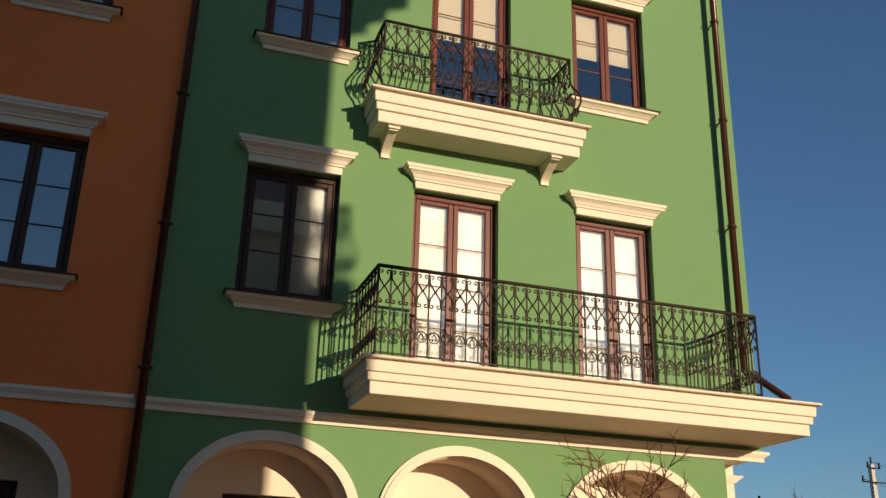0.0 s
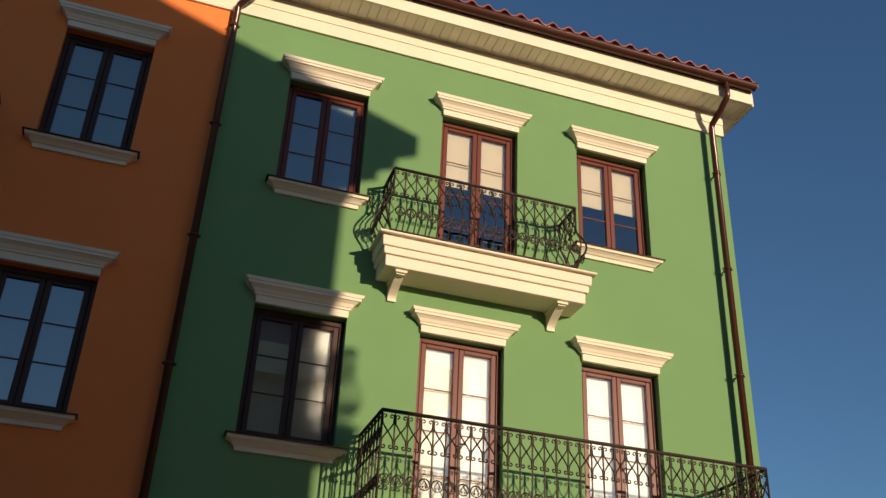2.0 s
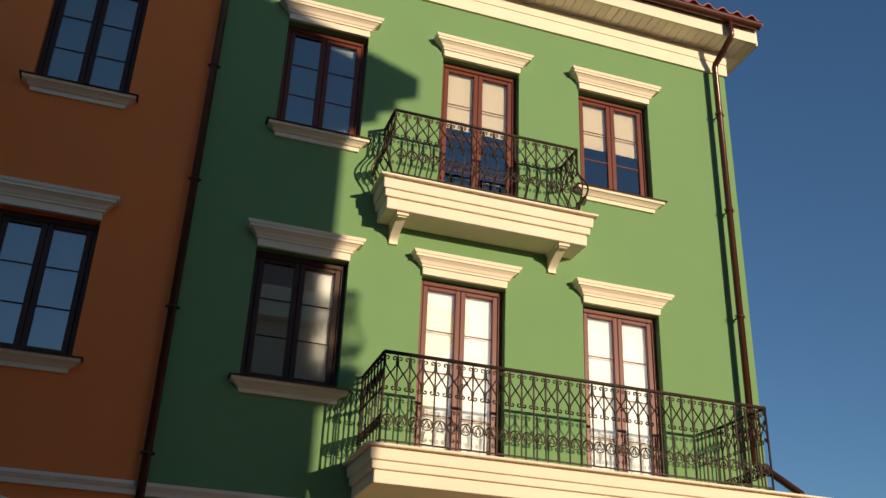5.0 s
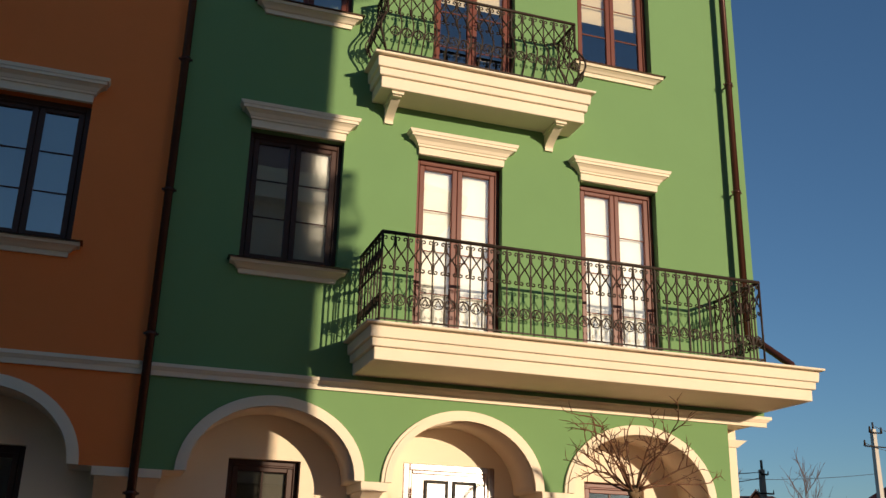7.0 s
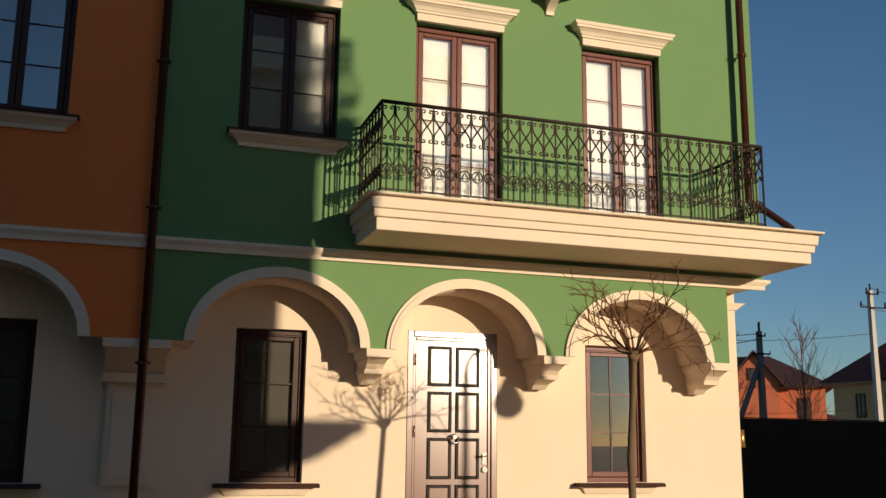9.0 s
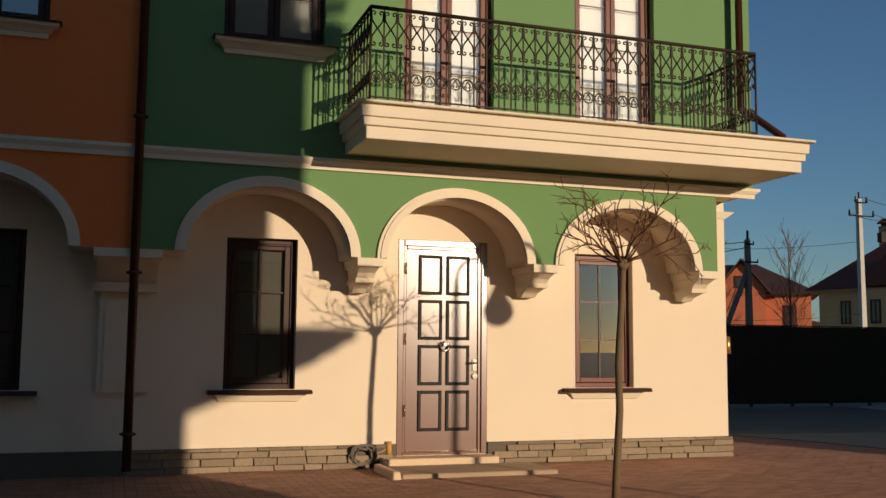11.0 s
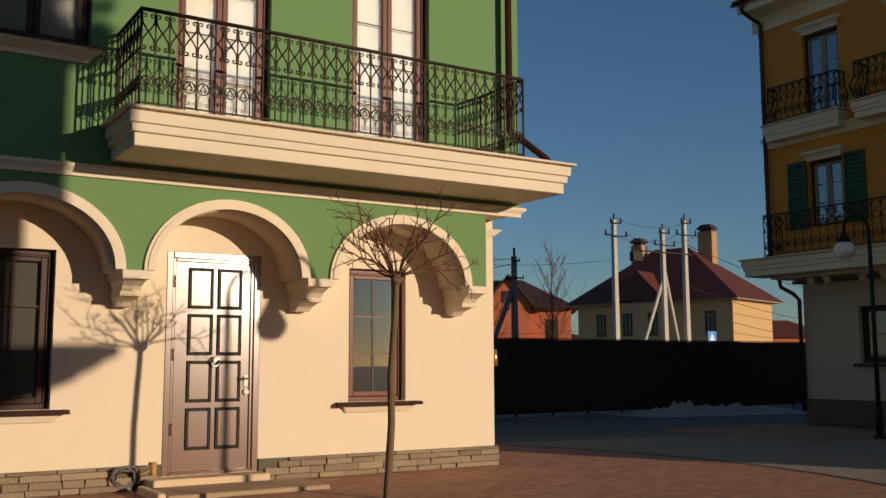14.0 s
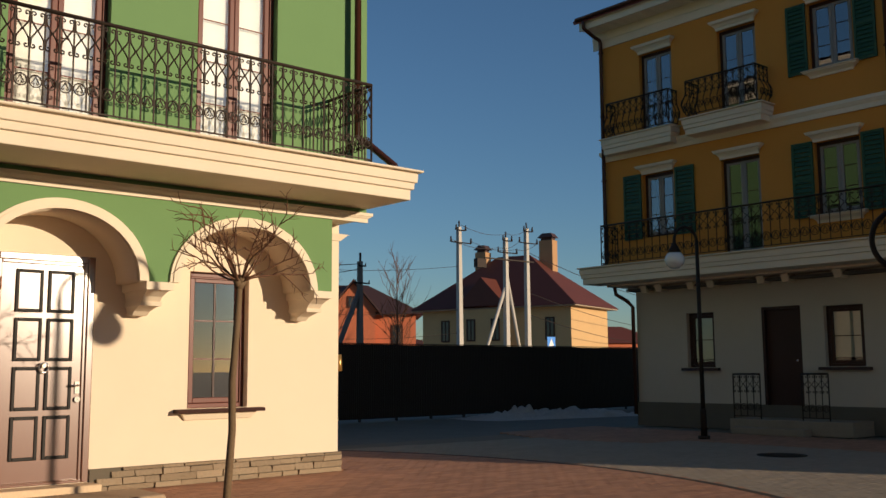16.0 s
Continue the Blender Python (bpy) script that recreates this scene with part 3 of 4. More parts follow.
# entrance door
door = part("entrance_door", block(3.10, 4.145, 0.635, 0.71, 0.14, 2.53), DOOR_M, house, "brown steel door with eight panels in black mouldings")
bm = bmesh.new()
ring_frame(bm, 3.08, 4.165, 0.12, 2.55, 0.594, 0.62, 0.075, foot=0.03)
ring_frame(bm, 3.12, 4.125, 0.14, 2.51, 0.616, 0.64, 0.07, foot=0.02)
part("door_frame", soften(bm, 0.008), DOOR_M, door)
for i in range(4):
    for j in range(2):
        a = 3.335 + j * 0.335
        z = 0.38 + i * 0.515
        bm = bmesh.new()
        ring_frame(bm, a, a + 0.285, z, z + 0.455, 0.616, 0.636, 0.036)
        part("moulding", soften(bm, 0.006), BLACK_TRIM, door)
        bm = bmesh.new()
        tier(bm, a + 0.03, a + 0.255, z + 0.03, z + 0.425, 0.627, 0.627, 0.636)
        part("panel", soften(bm, 0.006), DOOR_M, door)
bm = bmesh.new()
tube(bm, [(4.02, 0.62, 1.15), (4.02, 0.575, 1.15), (3.93, 0.57, 1.15)], 0.011, 8)
box(bm, 3.995, 4.045, 0.62, 0.636, 1.06, 1.19)
part("door_handle", bm, CHROME, door, "chrome lever handle")
bm = bmesh.new()
tube(bm, [(4.02, 0.605, 1.0), (4.02, 0.636, 1.0)], 0.032, 14)
part("lock", bm, CHROME, door, "chrome lock plate")
bm = bmesh.new()
tube(bm, [(3.645, 0.575, 1.36), (3.645, 0.636, 1.36)], 0.022, 12)
tube(bm, [(3.645 + 0.05 * math.cos(a * math.pi / 8), 0.585, 1.34 + 0.05 * math.sin(a * math.pi / 8)) for a in range(17)], 0.009, 6)
part("knocker", bm, CHROME, door, "chrome ring knocker")
for z in (0.55, 1.35, 2.15):
    bm = bmesh.new()
    tube(bm, [(3.165, 0.575, z), (3.165, 0.575, z + 0.13)], 0.013, 8)
    part("hinge", bm, DOOR_M, door)

# plinth backing (its stones follow at the end)
plinth = single("plinth", block(0.21, 3.075, -0.03, 0.0, -0.02, 0.25), MORTAR, "low plinth of stacked grey-brown flagstones", "plinth", (0, 10.6, 0), kind="structure")
part("backing", block(4.17, 7.46, -0.03, 0.0, -0.02, 0.25), MORTAR, plinth)

# balconies of the green house
balcony(AT, 2.30, 7.44, 3.349, 3.713, 0.90, 0.12, [(2.33, 0.0), (2.33, -0.90), (6.84, -0.90), (6.84, 0.0)], 4.68, "long cream balcony with a wrought-iron scroll railing")
balcony(AT, 2.35, 4.885, 6.585, 6.985, 0.43, 0.115, [(2.37, 0.0), (2.37, -0.47), (4.76, -0.47), (4.76, 0.0)], 7.90, "small cream balcony on brackets with a bellied iron railing", belly=0.135, brackets=(2.56, 4.60))

downpipe("downpipe", 0.21, -0.08, 0.12, 10.06, AT, "dark brown downpipe between the two houses", neck=(0.36, -0.525, 0.34))
downpipe("downpipe", 7.19, -0.14, 4.25, 10.06, AT, "brown downpipe at the corner of the green house", neck=(0.06, -0.525, 0.34), foot=(0.27, -0.46, -0.46))

# ---- the orange house ----
orange = thing("house", AT, "orange stucco three-storey house with cream trim", "house", "town houses")
O_HOLES = [(-1.70, -0.67, 4.43, 5.99), (-1.70, -0.67, 7.57, 9.18), (-3.75, -2.70, 6.985, 9.18), (-3.75, -2.70, 4.43, 5.99)]
part("wall", pierced_wall(-7.0, 0.197, 3.25, 10.52, 0.0, 0.32, O_HOLES), ORANGE, orange, "orange stucco wall")
arcade(orange, -7.0, 0.197, 2.262, 3.25, 0.6, [(-3.35, 0.845, 0.70), (-1.245, 0.845, 0.70)], ORANGE)
OG = [(-1.62, -0.82, 0.86, 2.48)]
part("ground_wall", pierced_wall(-7.0, 0.197, 0.0, 3.25, 0.6, 0.95, OG), CREAM, orange, "cream stucco ground-floor wall")
part("inner_wall", block(-6.9, -0.12, 1.6, 1.7, 0.0, 10.3), UNLIT_ROOM, orange)
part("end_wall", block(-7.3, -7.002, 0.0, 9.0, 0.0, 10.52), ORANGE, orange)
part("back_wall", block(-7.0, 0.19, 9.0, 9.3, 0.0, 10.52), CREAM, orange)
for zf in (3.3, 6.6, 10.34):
    part("floor_slab", block(-7.0, -0.12, 0.34, 1.6, zf, zf + 0.06), UNLIT_ROOM, orange)
band(orange, -7.0, 0.197, 3.17, 3.295, 0.065)
for h in O_HOLES:
    hood(orange, h[0], h[1], h[3])
    if h[2] != 6.985:
        sill(orange, h[0], h[1], h[2])
    # the teal sheet behind these panes adds to the sky's reflection
    window(orange, *h, wood=DARK_AND_SHADED_WOOD, blind=SKY_TINT, label="casement window with a shade-darkened frame, reflecting the sky")
window(orange, *OG[0], y=0.70, wood=DARK_AND_SHADED_WOOD, sashes=1, pane_of=PANE_LOW, label="narrow ground-floor window with a shade-darkened frame")
bm = bmesh.new()
tier(bm, OG[0][0], OG[0][1], 0.812, 0.856, 0.44, 0.46, 0.70, 0.17, 0.17)
part("sill_cap", soften(bm, 0.006), DARK_AND_SHADED_WOOD, orange, "wide dark sill cap")
eaves(orange, -7.0, 0.197, 10.47, 0.41)
balcony(AT, -4.4, -2.08, 6.585, 6.985, 0.43, 0.115, [(-4.4, 0.0), (-4.4, -0.47), (-2.15, -0.47), (-2.15, 0.0)], 7.90, "small cream balcony with a bellied iron railing", belly=0.13)
single("plinth", block(-7.0, 0.205, -0.03, 0.0, -0.02, 0.25), MORTAR, "low dark stone plinth in shade", "plinth", (0, 10.6, 0), kind="structure")
bm = bmesh.new()
box(bm, 0.04, 0.50, 0, 0.5, 11.0, 14.3)
box(bm, 0.0, 0.54, -0.04, 0.54, 14.0, 14.15)
chim = single("chimney", soften(bm, 0.01), TRIM, "white chimney on the tiled roof", "chimney", (0, 11.0, 0))
part("flue_patch", block(0.14, 0.38, -0.012, 0.0, 12.28, 12.62), ORANGE_RED, chim, "orange brick patch")

# ---- the yellow house across the yard; local x runs along its front ----
YAT = pose(17.75, 14.1, 0, 0, 0, -90)
yellow = thing("house", YAT, "ochre-yellow three-storey house with green shutters in shade", "house", "town houses")
Y3, Y2 = (7.07, 8.45), (4.2, 5.64)
Y_HOLES = [(0.71, 1.60, 6.60, 8.45), (2.78, 3.69, 6.60, 8.45), (4.84, 5.74, *Y3), (0.71, 1.55, *Y2), (2.75, 3.66, 3.6, 5.64), (4.84, 5.75, *Y2)]
part("wall", pierced_wall(-0.41, 23.0, 3.2, 9.35, 0.0, 0.3, Y_HOLES), YELLOW, yellow, "ochre stucco wall")
part("end_wall", block(-0.405, -0.1, 0.302, 16.0, 3.2, 9.35), YELLOW, yellow)
part("far_end_wall", block(22.7, 22.995, 0.302, 16.0, 0.0, 9.35), YELLOW, yellow)
YG = [(1.36, 2.06, 1.30, 2.49), (3.20, 4.07, 0.47, 2.53), (4.56, 5.36, 1.30, 2.49)]
# shade is put into this wall's darker cream
part("ground_wall", pierced_wall(0.0, 23.0, 0.0, 3.16, 0.55, 0.85, YG), SHADED_CREAM_STUCCO, yellow, "cream stucco ground-floor wall")
part("ground_end_wall", block(0.002, 0.3, 0.852, 16.0, 0.0, 3.16), CREAM, yellow)
part("overhang_soffit", block(-0.41, 23.0, 0.0, 0.85, 3.162, 3.198), CREAM, yellow)
part("inner_wall", block(-0.1, 22.7, 1.6, 1.7, 0.0, 9.3), UNLIT_ROOM, yellow)
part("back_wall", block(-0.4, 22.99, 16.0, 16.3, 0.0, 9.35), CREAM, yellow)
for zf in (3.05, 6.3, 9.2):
    part("floor_slab", block(-0.1, 22.7, 0.32, 1.6, zf, zf + 0.06), UNLIT_ROOM, yellow)
part("plinth", block(-0.01, 23.0, 0.49, 0.55, 0.0, 0.53), MORTAR, yellow, "dark stone plinth")
band(yellow, -0.41, 23.0, 6.10, 6.34, 0.09, ends=0.05)
for i, h in enumerate(Y_HOLES):
    hood(yellow, h[0], h[1], h[3], 0.75, 0.75)
    window(yellow, *h, wood=DARK_AND_SHADED_WOOD, leaf=PALE_SASH, bars=2, label="casement window in shade reflecting the sky")
    if i in (2, 5):
        sill(yellow, h[0], h[1], h[2], TRIM)
for i, h in enumerate(YG):
    if i == 1:
        d = part("entrance_door", block(h[0], h[1], 0.65, 0.70, h[2], h[3]), DARK_AND_SHADED_WOOD, yellow, "dark brown door")
        bm = bmesh.new()
        ring_frame(bm, h[0], h[1], h[2], h[3], 0.56, 0.65, 0.06, foot=0.02)
        part("door_frame", bm, DARK_AND_SHADED_WOOD, d)
        bm = bmesh.new()
        ball(bm, (h[1] - 0.14, 0.62, 1.42), 0.03, seg=10)
        part("door_handle", bm, CHROME, d)
    else:
        window(yellow, *h, y=0.66, wood=DARK_AND_SHADED_WOOD, sashes=1, pane_of=PANE_LOW, label="dark-framed ground-floor window", bars=1, blind=BLIND_TAN, drop=0.9)
        bm = bmesh.new()
        tier(bm, h[0], h[1], h[2] - 0.07, h[2] - 0.01, 0.45, 0.47, 0.60, 0.12, 0.12)
        part("sill_cap", bm, DARK_AND_SHADED_WOOD, yellow)


def shutter(x0, x1, z0, z1):
    bm = bmesh.new()
    ring_frame(bm, x0, x1, z0, z1, -0.05, -0.012, 0.05)
    box(bm, x0 + 0.05, x1 - 0.05, -0.05, -0.012, (z0 + z1) / 2 - 0.03, (z0 + z1) / 2 + 0.03)
    s = part("shutter", bm, GREEN_PAINT, yellow, "open green louvred shutter")
    n = 16
    for i in range(n):
        z = z0 + 0.06 + (z1 - z0 - 0.16) * i / (n - 1)
        bm = bmesh.new()
        tier(bm, x0 + 0.05, x1 - 0.05, z, z + 0.082, -0.046, -0.022, -0.014)
        part("slat", bm, GREEN_PAINT, s)


for x0, x1, (z0, z1) in ((4.40, 4.82, Y3), (5.78, 6.2, Y3), (0.19, 0.68, Y2), (1.60, 2.09, Y2), (4.38, 4.82, Y2), (5.79, 6.22, Y2)):
    shutter(x0, x1, z0 - 0.02, z1 + 0.03)
eaves(yellow, -0.60, 23.0, 9.28, 0.50)
balcony(YAT, -0.62, 8.0, 3.20, 3.59, 0.60, 0.10, [(-0.05, 0.0), (-0.05, -0.60), (7.8, -0.60), (7.8, 0.0)], 4.50, "long cream balcony with an iron railing in shade", bay=0.2)
balcony(YAT, -0.15, 1.72, 6.20, 6.58, 0.30, 0.08, [(-0.02, 0.0), (-0.02, -0.32), (1.70, -0.32), (1.70, 0.0)], 7.38, "small cream balcony with a bellied iron railing in shade", bay=0.17, belly=0.08)
balcony(YAT, 2.18, 3.98, 6.22, 6.59, 0.42, 0.09, [(2.25, 0.0), (2.25, -0.46), (3.92, -0.46), (3.92, 0.0)], 7.38, "small cream balcony with a bellied iron railing in shade", bay=0.17, belly=0.10)
downpipe("downpipe", -0.33, -0.09, 3.75, 9.0, YAT, "dark downpipe at the corner of the yellow house", neck=(-0.08, -0.605, 0.28), foot=(-0.35, -0.25, 0.0))
downpipe("downpipe", 6.42, -0.09, 3.75, 8.87, YAT, "dark downpipe on the yellow house", neck=(0.0, -0.605, 0.28))
bm = bmesh.new()
tube(bm, [(-0.36, 0.22, 3.17), (-0.34, 0.24, 3.0), (-0.14, 0.40, 2.84), (-0.04, 0.47, 2.70), (-0.04, 0.47, 0.25)], 0.045, 10)
single("downpipe", bm, BROWN_METAL, "dark bent downpipe on the cream wall", "downpipe", YAT)
for x in (0.35, 0.75, 1.6, 2.1, 3.3, 3.85, 4.95):
    bm = bmesh.new()
    tier(bm, x, x + 0.15, 3.0, 3.158, 0.30, 0.24, 0.55, 0, 0.01)
    part("beam_end", bm, TRIM, yellow)
# porch with its small railing
porch = thing("porch", YAT @ pose(0.28, 0, 0), "low concrete porch with an iron railing", "porch")
bm = bmesh.new()
box(bm, 2.65, 5.2, -0.35, 0.48, 0.0, 0.28)
part("landing", soften(bm, 0.01), PORCH_STONE, porch)
bm = bmesh.new()
box(bm, 2.85, 4.4, -0.65, -0.352, 0.0, 0.13)
part("step", soften(bm, 0.01), PORCH_STONE, porch)
railing(porch, [(2.7, -0.25), (3.30, -0.25)], 0.28, 1.16, 0.15)
railing(porch, [(4.18, -0.25), (4.72, -0.25)], 0.28, 1.16, 0.15)

# ---- the house behind the camera, which shades the left of the front ----
NAT = pose(7.25, -2.5, 0)
# unseen house, added to close off sky light behind the camera
west = thing("house", (-14.5, -2.5, 0), "unseen three-storey stucco house, added to close off the sky behind", "house", "town houses")
part("wall", block(-9, 9, -9.0, 0.0, 0.0, 10.4), SHADED_CREAM_STUCCO, west)
# lower block added in the gap to cut the glow near the horizon
part("sky_blocker", block(9.002, 14.6, -9.0, 0.0, 0.0, 5.6), SHADED_CREAM_STUCCO, west)
bm = bmesh.new()
hw = [bm.verts.new(p) for p in ((-9.5, 0.5, 10.4), (9.5, 0.5, 10.4), (9.5, -9.5, 10.4), (-9.5, -9.5, 10.4), (-4.5, -4.5, 13.2), (4.5, -4.5, 13.2))]
for f in ((0, 1, 5, 4), (1, 2, 5), (2, 3, 4, 5), (3, 0, 4), (0, 3, 2, 1)):
    bm.faces.new([hw[k] for k in f])
part("roof", bm, TILE, west)
near = thing("house", NAT, "three-storey grey-cream stucco house standing opposite, out of view", "house", "town houses")
part("wall", block(-7, 0.0, -9.0, 0.0, 3.4, 10.1), SHADED_CREAM_STUCCO, near)
part("ground_wall", block(-7, -0.62, -9.0, -0.45, 0.0, 3.395), CREAM, near)
for x1, z0, z1 in ((0.45, 3.40, 3.52), (0.66, 3.522, 3.64), (0.86, 3.642, 3.77)):
    part("slab", block(-7, x1, -9.0, 0.30, z0, z1), TRIM, near)
for x1, z0, z1 in ((0.22, 10.10, 10.32), (0.45, 10.322, 10.58), (0.72, 10.582, 10.9)):
    part("eaves", block(-7.6, x1, -9.5, 0.4, z0, z1), TRIM, near)
bm = bmesh.new()
v = [bm.verts.new(p) for p in ((-7.6, 0.4, 10.9), (0.72, 0.4, 10.9), (0.72, -9.5, 10.9), (-7.6, -9.5, 10.9), (-4.8, -4.5, 14.1), (-4.0, -4.5, 14.1))]
for f in ((0, 1, 5, 4), (1, 2, 5), (2, 3, 4, 5), (3, 0, 4), (0, 3, 2, 1)):
    bm.faces.new([v[k] for k in f])
part("roof", bm, TILE, near)
balcony(NAT @ pose(0, 0, 0, 0, 0, 90), -1.6, -0.2, 6.6, 6.98, 0.42, 0.1, [(-1.55, 0.0), (-1.55, -0.45), (-0.3, -0.45), (-0.3, 0.0)], 7.9, "small balcony on the side of the house opposite", belly=0.1)

# ---- fence, snow, distance ----
fence = thing("fence", (9.0, 20.4, 0), "tall dark brown sheet-metal fence in shade", "fence")
for k in range(18):
    bm = bmesh.new()
    pts = []
    for i in range(20):
        x = k * 1.2 + i * 0.06
        pts += [(x, 0.0), (x + 0.02, -0.018), (x + 0.04, -0.018)]
    pts.append((k * 1.2 + 1.2, 0.0))
    for (a, b), (c, d) in zip(pts, pts[1:]):
        quad(bm, (a, b, 0.04), (c, d, 0.04), (c, d, 1.95 + 0.004 * (k % 3)), (a, b, 1.95 + 0.004 * (k % 3)))
    part("sheet", bm, FENCE_M, fence)
    part("post", block(k * 1.2 - 0.03, k * 1.2 + 0.03, 0.004, 0.064, -0.05, 1.93), FENCE_M, fence)
part("rail", block(0, 21.6, 0.005, 0.05, 1.60, 1.64), FENCE_M, fence)
part("cap", block(0, 21.6, -0.03, 0.03, 1.962, 1.985), FENCE_M, fence)

bm = bmesh.new()
nx, ny = 70, 22
grid = {}
for i in range(nx + 1):
    for j in range(ny + 1):
        u, v = i / nx, j / ny
        x, y = 17.5 + 5.9 * u, 18.2 + 2.1 * v - 1.2 * u
        e = max(0.0, min(1, 3.2 * u * (1 - u) * 1.4)) * max(0.0, math.sin(math.pi * v)) ** 0.7
        h = e * (0.26 + 0.22 * noise.noise((x * 1.3, y * 1.6, 0)) + 0.24 * noise.noise((x * 4, y * 4, 3)) + 0.13 * noise.noise((x * 9, y * 9, 7)))
        grid[i, j] = bm.verts.new((x, y, max(-0.05, 0.85 * h * (0.55 + 0.9 * abs(noise.noise((x * 2.3, y * 2.3, 11)))) - 0.045)))
for i in range(nx):
    for j in range(ny):
        bm.faces.new((grid[i, j], grid[i + 1, j], grid[i + 1, j + 1], grid[i, j + 1])).smooth = True
single("snow_heap", bm, SNOW, "low heap of old snow along the fence", "snow", kind="stuff")


def far_window(parent, x0, x1, z0, z1, y):
    bm = bmesh.new()
    ring_frame(bm, x0, x1, z0, z1, y - 0.06, y - 0.01, 0.10)
    box(bm, (x0 + x1) / 2 - 0.04, (x0 + x1) / 2 + 0.04, y - 0.05, y - 0.01, z0 + 0.1, z1 - 0.1)
    w = part("window", bm, DARK_AND_SHADED_WOOD, parent)
    part("pane", block(x0 + 0.1, x1 - 0.1, y - 0.03, y - 0.012, z0 + 0.1, z1 - 0.1), surface_dark, w)


surface_dark = surface("far_pane", (0.03, 0.035, 0.04), 0.08, vary=0.05, stain=0.1, bump=0.0, spec=0.6)


def hip_roof(bm, x0, x1, y0, y1, z0, z1, ends=0.35):
    d = (x1 - x0) * ends
    v = [bm.verts.new(p) for p in ((x0, y0, z0), (x1, y0, z0), (x1, y1, z0), (x0, y1, z0), (x0 + d, (y0 + y1) / 2, z1), (x1 - d, (y0 + y1) / 2, z1))]
    for f in ((0, 1, 5, 4), (1, 2, 5), (2, 3, 4, 5), (3, 0, 4), (0, 3, 2, 1)):
        bm.faces.new([v[k] for k in f])


# beige house: front turned to the west, its end turned to the sun
beige = thing("house", pose(51.1, 45.0, 0, 0, 0, -72), "beige two-storey house with a brown hipped roof", "house", "far houses")
part("wall", block(-12.1, 0, 0, 6.8, 0, 5.75), HOUSE_BEIGE, beige)
bm = bmesh.new()
hip_roof(bm, -12.8, 0.7, -0.7, 7.5, 5.7, 9.8, 0.40)
roof = part("roof", bm, ROOF_BROWN, beige, "brown sheet roof")
part("eaves_soffit", block(-12.7, 0.6, -0.6, 7.4, 5.62, 5.69), DARK_WALL, roof)
bm = bmesh.new()
v = [bm.verts.new(p) for p in ((-8.6, -0.9, 5.8), (-4.6, -0.9, 5.8), (-6.6, -0.9, 7.9), (-6.6, 3.4, 7.9))]
for f in ((0, 1, 2), (1, 3, 2), (0, 2, 3)):
    bm.faces.new([v[k] for k in f])
part("dormer", bm, ROOF_BROWN, roof)
part("bay", block(-8.3, -4.9, -0.6, 0.0, 0.0, 5.6), HOUSE_BEIGE, beige)
for x, y, h, w in ((-8.6, 3.2, 10.2, 0.45), (-3.6, 4.3, 10.9, 0.55)):
    bm = bmesh.new()
    box(bm, x - w, x + w, y - 0.45, y + 0.45, 6.4, h)
    cc = part("chimney", bm, CHIMNEY_TAN, roof)
    bm = bmesh.new()
    tier(bm, x - w - 0.1, x + w + 0.1, h + 0.2, h + 0.55, y - 0.55, y - 0.3, y + 0.5, 0, -0.3)
    box(bm, x - w + 0.1, x + w - 0.1, y - 0.3, y + 0.3, h, h + 0.2)
    part("cowl", bm, ROOF_DARK, cc)
for x, y in ((-10.1, 0), (-7.6, -0.6), (-5.6, -0.6), (-1.6, 0)):
    far_window(beige, x - 0.36, x + 0.36, 3.3, 4.9, y)
brick = thing("house", pose(60.3, 81.0, -0.65, 0, 0, -36) @ Matrix.Scale(1.5, 4), "orange brick house with a dark gabled roof", "house", "far houses")
part("wall", block(-5.5, 3.4, 0, 7, 0, 5.2), BRICK_RED, brick)
bm = bmesh.new()
hip_roof(bm, -6.2, 4.0, -0.7, 7.7, 5.1, 7.4, 0.38)
part("roof", bm, ROOF_DARK, brick)
bm = bmesh.new()
v = [bm.verts.new(p) for p in ((-2.6, -0.75, 5.2), (0.8, -0.75, 5.2), (-0.9, -0.75, 7.2), (-2.6, 2.5, 5.2), (0.8, 2.5, 5.2), (-0.9, 4.0, 7.2))]
for f in ((0, 1, 2), (0, 2, 5, 3), (1, 4, 5, 2)):
    bm.faces.new([v[k] for k in f])
box(bm, -2.4, 0.6, -0.7, 0.1, 0, 5.2)
part("gable", bm, BRICK_RED, brick)
for s in (-1, 1):
    bm = bmesh.new()
    v = [bm.verts.new(p) for p in ((-0.9 + s * 2.05, -1.1, 4.95), (-0.9, -1.1, 7.45), (-0.9, 4.0, 7.45), (-0.9 + s * 2.05, 3.0, 4.95))]
    v += [bm.verts.new((p.co.x, p.co.y, p.co.z - 0.12)) for p in v]
    for f in ((0, 1, 2, 3), (7, 6, 5, 4), (0, 4, 5, 1), (1, 5, 6, 2), (2, 6, 7, 3), (3, 7, 4, 0)):
        bm.faces.new([v[k] for k in f])
    part("gable_roof", bm, ROOF_DARK, brick)
far_window(brick, 1.7, 2.5, 3.0, 4.4, 0)
far_window(brick, -1.3, -0.5, 5.5, 6.3, -0.75)
low = thing("house", pose(100, 80, 0, 0, 0, -30), "low distant brick house with a brown roof", "house", "far houses")
part("wall", block(-6, 6, 0, 8, 0, 4.6), BRICK_RED, low)
bm = bmesh.new()
hip_roof(bm, -6.6, 6.6, -0.6, 8.6, 4.5, 6.8)
part("roof", bm, ROOF_BROWN, low)
low2 = thing("house", pose(66, 82, 0, 0, 0, -30), "low distant house with a dark roof", "house", "far houses")
part("wall", block(-5, 5, 0, 8, 0, 3.6), DARK_WALL, low2)
bm = bmesh.new()
